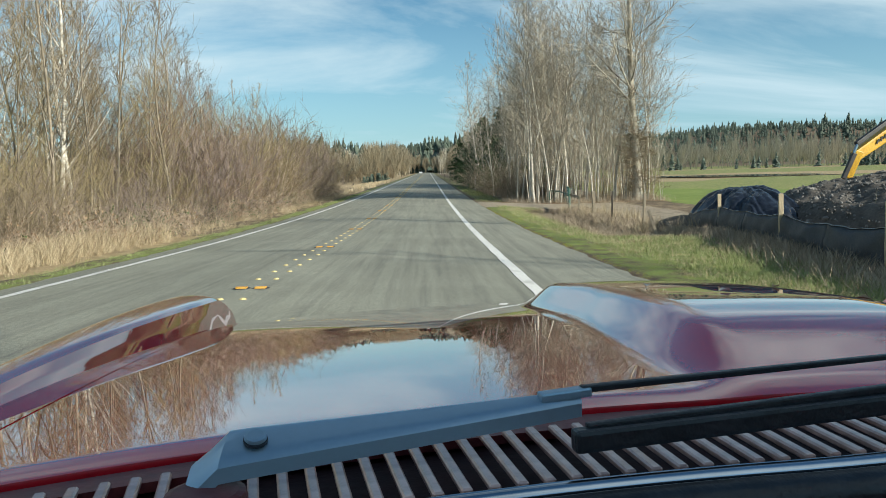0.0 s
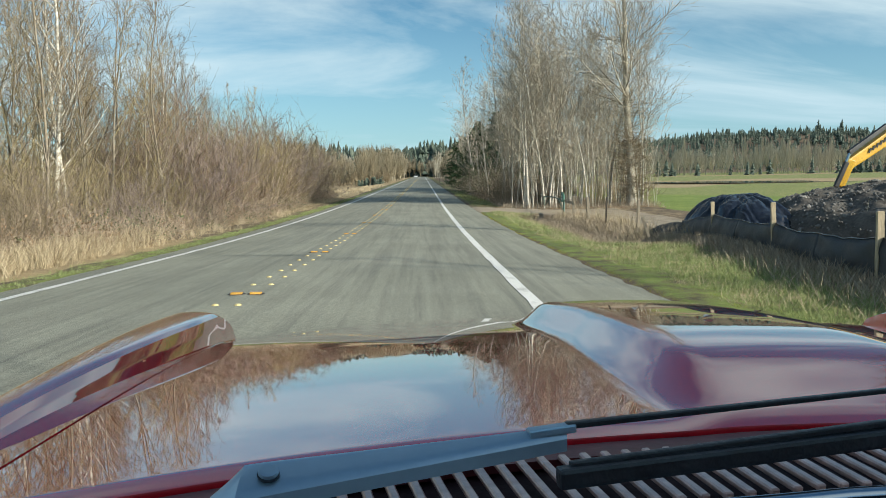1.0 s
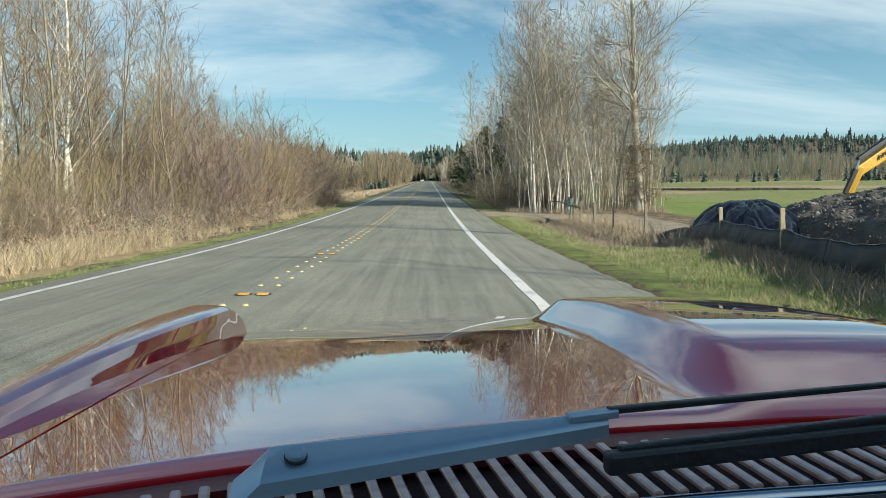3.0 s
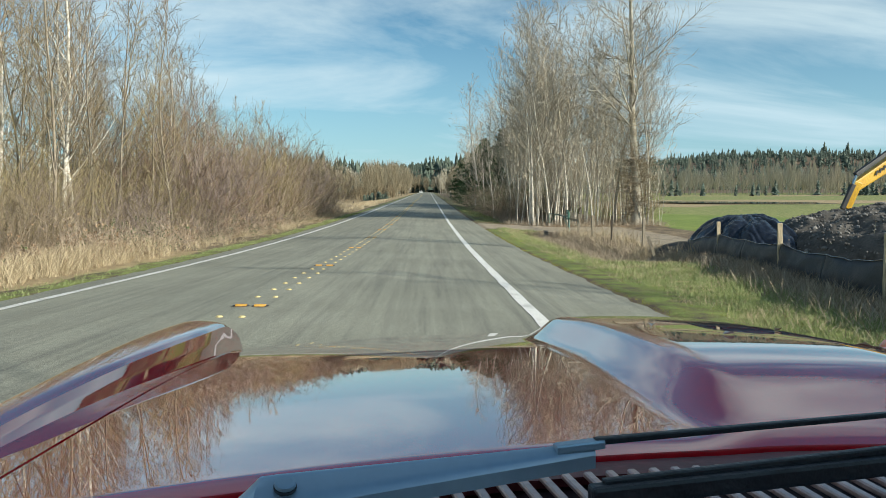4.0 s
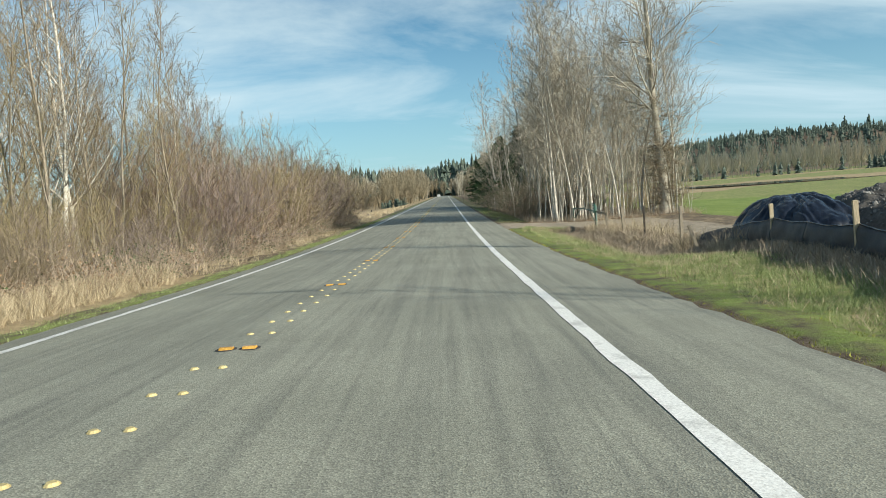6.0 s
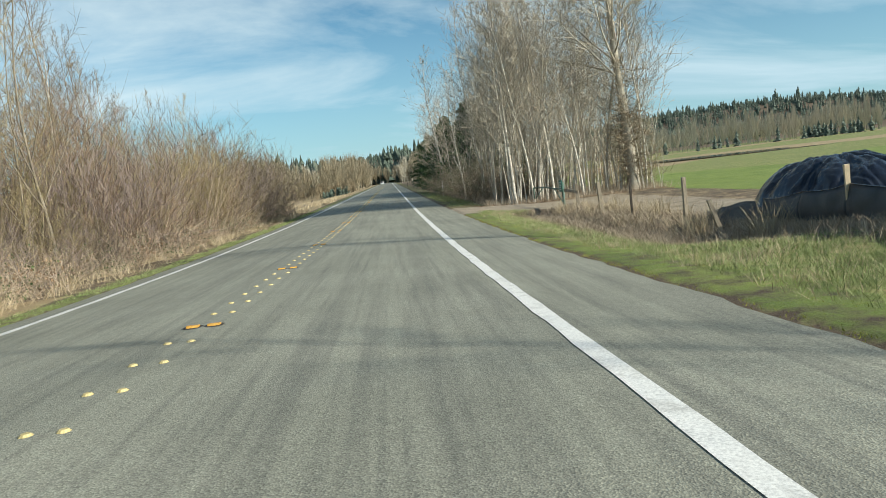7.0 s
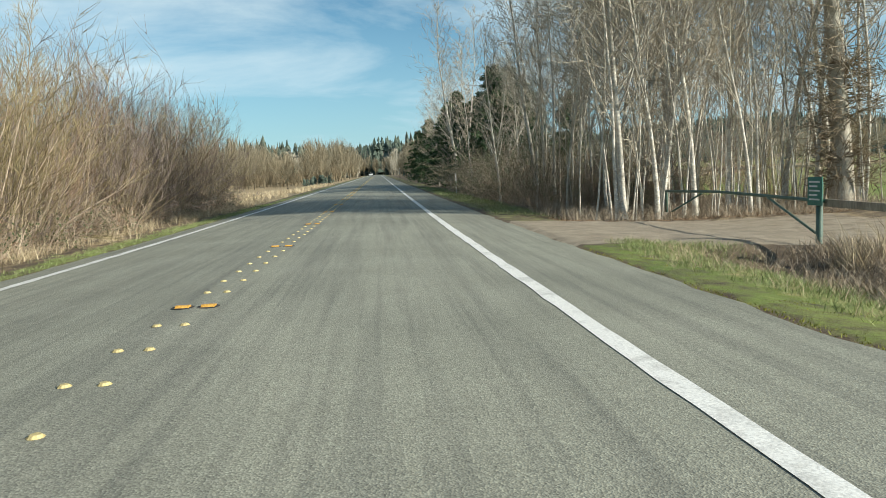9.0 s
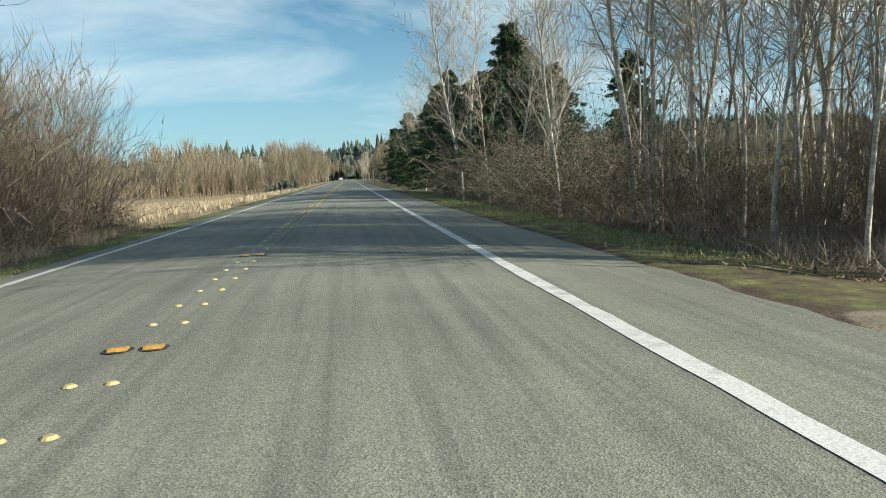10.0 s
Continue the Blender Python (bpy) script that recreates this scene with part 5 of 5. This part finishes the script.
blades("verge_moss", 54, 20000, tufts(2.85, 3.9, 3, 39, 0.12, 900), (0.008, 0.03), 1.2, 0.004, M["moss"], "low mossy growth along the asphalt edge")
blades("fence_weeds", 52, 9000, fence_foot, (0.05, 0.30), 1.3, 0.0052, M["dead_weed"], "dead brown weeds along the silt fence")
blades("ditch_weeds", 45, 24000, tufts(5.7, 8.1, 21, 39, 0.28, 340), (0.04, 0.30), 1.8, 0.0046, M["dead_weed"], "dead brown weeds filling the ditch")
blades("ditch_reeds", 46, 1600, tufts(6.6, 8.2, 20, 38, 0.12, 50), (0.3, 0.8), 1.2, 0.0035, M["straw"], "pale dry stalks along the fence")
blades("bank_grass", 47, 12000, tufts(3.3, 5.2, 50, 96, 0.25, 700), (0.04, 0.14), 1.4, 0.004, M["grass"], "thin grass below the bramble bank")
blades("grove_weeds", 48, 12000, tufts(5.2, 15.5, 47.0, 54, 0.4, 300), (0.08, 0.55), 1.9, 0.0035, M["dead_weed"], "dry undergrowth among the birches")
blades("field_grass", 49, 9000, tufts(-32, -8, 74, 150, 0.9, 500), (0.2, 0.5), 0.8, 0.012, M["straw"], "pale dry grass of the open field")


def litter(name, seed, count, place, mt, label, size=(0.04, 0.09)):
    r, g = random.Random(seed), Geo()
    for _ in range(count):
        x, y = place(r)
        d = Vector((r.uniform(-1, 1), r.uniform(-1, 1), r.uniform(-0.2, 0.3))).normalized()
        s = r.uniform(*size)
        g.card(Vector((x, y, ground_z(x, y) + 0.012)), d, d.cross(Vector((0, 0, 1))).normalized(), s, s * 0.6)
    return tagged(g.put(name, mt), label, "leaves", kind="stuff")


litter("leaf_litter", 50, 9000, lambda r: (r.uniform(4.6, 15.5), 46.9 + 5 * r.random() ** 1.5), M["dead_leaf"], "fallen brown leaves under the birches")
litter("verge_litter", 51, 1600, lambda r: (r.uniform(3.6, 5.2), r.uniform(49, 90)), M["dead_leaf"], "fallen brown leaves on the verge")

# ---- raised markers down the middle of the road ----


def button_mesh():
    bm = bmesh.new()
    bmesh.ops.create_cone(bm, cap_ends=True, segments=10, radius1=0.044, radius2=0.026, depth=0.015)
    for v in bm.verts:
        v.co.z += 0.006
    me = bpy.data.meshes.new("lane_button")
    bm.to_mesh(me)
    bm.free()
    me.materials.append(M["button_yellow"])
    return me


def reflector_mesh():
    bm = bmesh.new()
    bmesh.ops.create_cube(bm, size=1.0)
    for v in bm.verts:
        top = v.co.z > 0
        v.co = Vector((v.co.x * 0.13, v.co.y * (0.05 if top else 0.12), 0.022 if top else -0.004))
    me = bpy.data.meshes.new("lane_reflector")
    bm.to_mesh(me)
    bm.free()
    me.materials.append(M["reflector_amber"])
    return me


def patch_mesh():
    bm = bmesh.new()
    bmesh.ops.create_circle(bm, cap_ends=True, segments=10, radius=0.11)
    me = bpy.data.meshes.new("tar_patch")
    bm.to_mesh(me)
    bm.free()
    me.materials.append(M["reflector_base"])
    return me


button, reflector, tar = button_mesh(), reflector_mesh(), patch_mesh()
far_buttons = Geo()
STEP, FIRST = 0.903, 8.78
rr = random.Random(77)
for row, x in enumerate((CENTRE - 0.115, CENTRE + 0.115)):
    for k in range(-14, 300):
        y = FIRST + STEP * k
        xx = x + rr.uniform(-0.012, 0.012)
        z = road_z(xx, y)
        special = k % 7 == 0
        if y < 118:
            if special:
                ob = new("tar_patch", tar)
                ob.parent = road
                ob.matrix_basis = pose(xx, y, z + 0.006, 0, 0, 40 * k)
            ob = new("lane_reflector" if special else "lane_button", reflector if special else button)
            ob.parent = road
            ob.matrix_basis = pose(xx, y, z + 0.004, 0, 0, rr.uniform(-4, 4))
        else:
            p = Vector((xx, y, z))
            far_buttons.tube([p, p + Vector((0, 0, 0.02))], [0.036, 0.02], 5, True)
tagged(far_buttons.put("far_lane_buttons", M["button_yellow"]), "rows of yellow lane buttons far along the road", "road marking", kind="stuff")


# ---- far along the road ----


def build_road_sign():
    sign = thing("road_sign", (3.65, 170.0, ground_z(3.65, 170.0)), label="small white square road sign on a post", category="sign")
    bar("pole", (0, 0, -0.1), (0, 0, 2.1), 0.07, 0.07, M["dark_post"], sign)
    bar("plate", (0, -0.06, 1.15), (0, -0.06, 2.35), 0.95, 0.03, M["white_plastic"], sign)
    for x in (-0.18, 0.18):
        bar("digit_bar", (x, -0.085, 1.35), (x, -0.085, 1.85), 0.2, 0.01, M["dark_post"], sign)


def build_far_car(x, y, turn, label):
    z = ground_z(x, y)
    car = thing("distant_car", (x, y, road_z(x, y)), (0, 0, turn), label, "car")
    bm = bmesh.new()
    for sx, sy, sz, cy, cz in ((1.8, 4.4, 0.62, 0, 0.62), (1.55, 2.2, 0.55, -0.2, 1.18)):
        made = bmesh.ops.create_cube(bm, size=1.0)["verts"]
        for v in made:
            k = 0.82 if v.co.z > 0 and cz > 1 else 1.0
            v.co = Vector((v.co.x * sx * k, v.co.y * sy * k + cy, v.co.z * sz + cz))
    bmesh.ops.bevel(bm, geom=bm.edges[:], offset=0.09, segments=2, affect="EDGES")
    part("body", bm, M["white_plastic"], car)
    bar("windshield", (-0.62, 1.0, 1.18), (0.62, 1.0, 1.18), 0.10, 0.40, M["rubber"], car)
    for wx in (-0.8, 0.8):
        for wy in (-1.4, 1.4):
            disc("tyre", (wx, wy, 0.32), 0.32, 0.2, M["tyre"], car, "X", 16)


build_road_sign()
build_far_car(-4.0, 380.0, 180, "white car far along the road")


def build_house():
    m_wall = surface("pale_siding", (0.50, 0.48, 0.44), (0.62, 0.60, 0.55), 2, 20, 0.8, 0.1, tint=0)
    m_roof = surface("grey_shingle", (0.10, 0.10, 0.105), (0.18, 0.18, 0.185), 2, 20, 0.9, 0.2, tint=0)
    house = thing("house", (-75.0, 470.0, 6.0), (0, 0, 20), "pale two-storey house with a grey gable roof on a wooded rise", "house")
    g = Geo()
    for x0, x1, y0, y1, h, top in ((-5, 3, -3.5, 3.5, 6.5, 9.2), (3, 7, -2.5, 3, 4.5, 6.2)):
        i = len(g.v)
        g.v += [Vector(p) for p in ((x0, y0, -6), (x1, y0, -6), (x1, y1, -6), (x0, y1, -6), (x0, y0, h), (x1, y0, h), (x1, y1, h), (x0, y1, h), (x0, (y0 + y1) / 2, top - 0.2), (x1, (y0 + y1) / 2, top - 0.2))]
        g.f += [(i, i + 1, i + 5, i + 4), (i + 1, i + 2, i + 6, i + 9, i + 5), (i + 2, i + 3, i + 7, i + 6), (i + 3, i, i + 4, i + 8, i + 7)]
    g.put("wall", m_wall, house)
    rf = Geo()
    for x0, x1, y0, y1, h, top in ((-5.4, 3.2, -3.9, 3.9, 6.3, 9.3), (3.0, 7.4, -2.9, 3.4, 4.3, 6.3)):
        i, ym = len(rf.v), (y0 + y1) / 2
        rf.v += [Vector(p) for p in ((x0, y0, h), (x1, y0, h), (x1, ym, top), (x0, ym, top), (x1, y1, h), (x0, y1, h), (x0, y0, h + 0.25), (x1, y0, h + 0.25), (x1, ym, top + 0.25), (x0, ym, top + 0.25), (x1, y1, h + 0.25), (x0, y1, h + 0.25))]
        rf.f += [(i, i + 1, i + 2, i + 3), (i + 3, i + 2, i + 4, i + 5), (i + 6, i + 7, i + 8, i + 9), (i + 9, i + 8, i + 10, i + 11), (i, i + 1, i + 7, i + 6), (i + 4, i + 5, i + 11, i + 10)]
    rf.put("roof", m_roof, house)
    for x, z in ((-3.6, 1.6), (-1.2, 1.6), (1.4, 1.6), (-3.6, 4.6), (-1.2, 4.6), (1.4, 4.6), (5.0, 2.4)):
        y = -3.53 if x < 3 else -2.53
        bar("window", (x - 0.6, y, z), (x + 0.6, y, z), 0.06, 1.3, M["rubber"], house)


build_house()
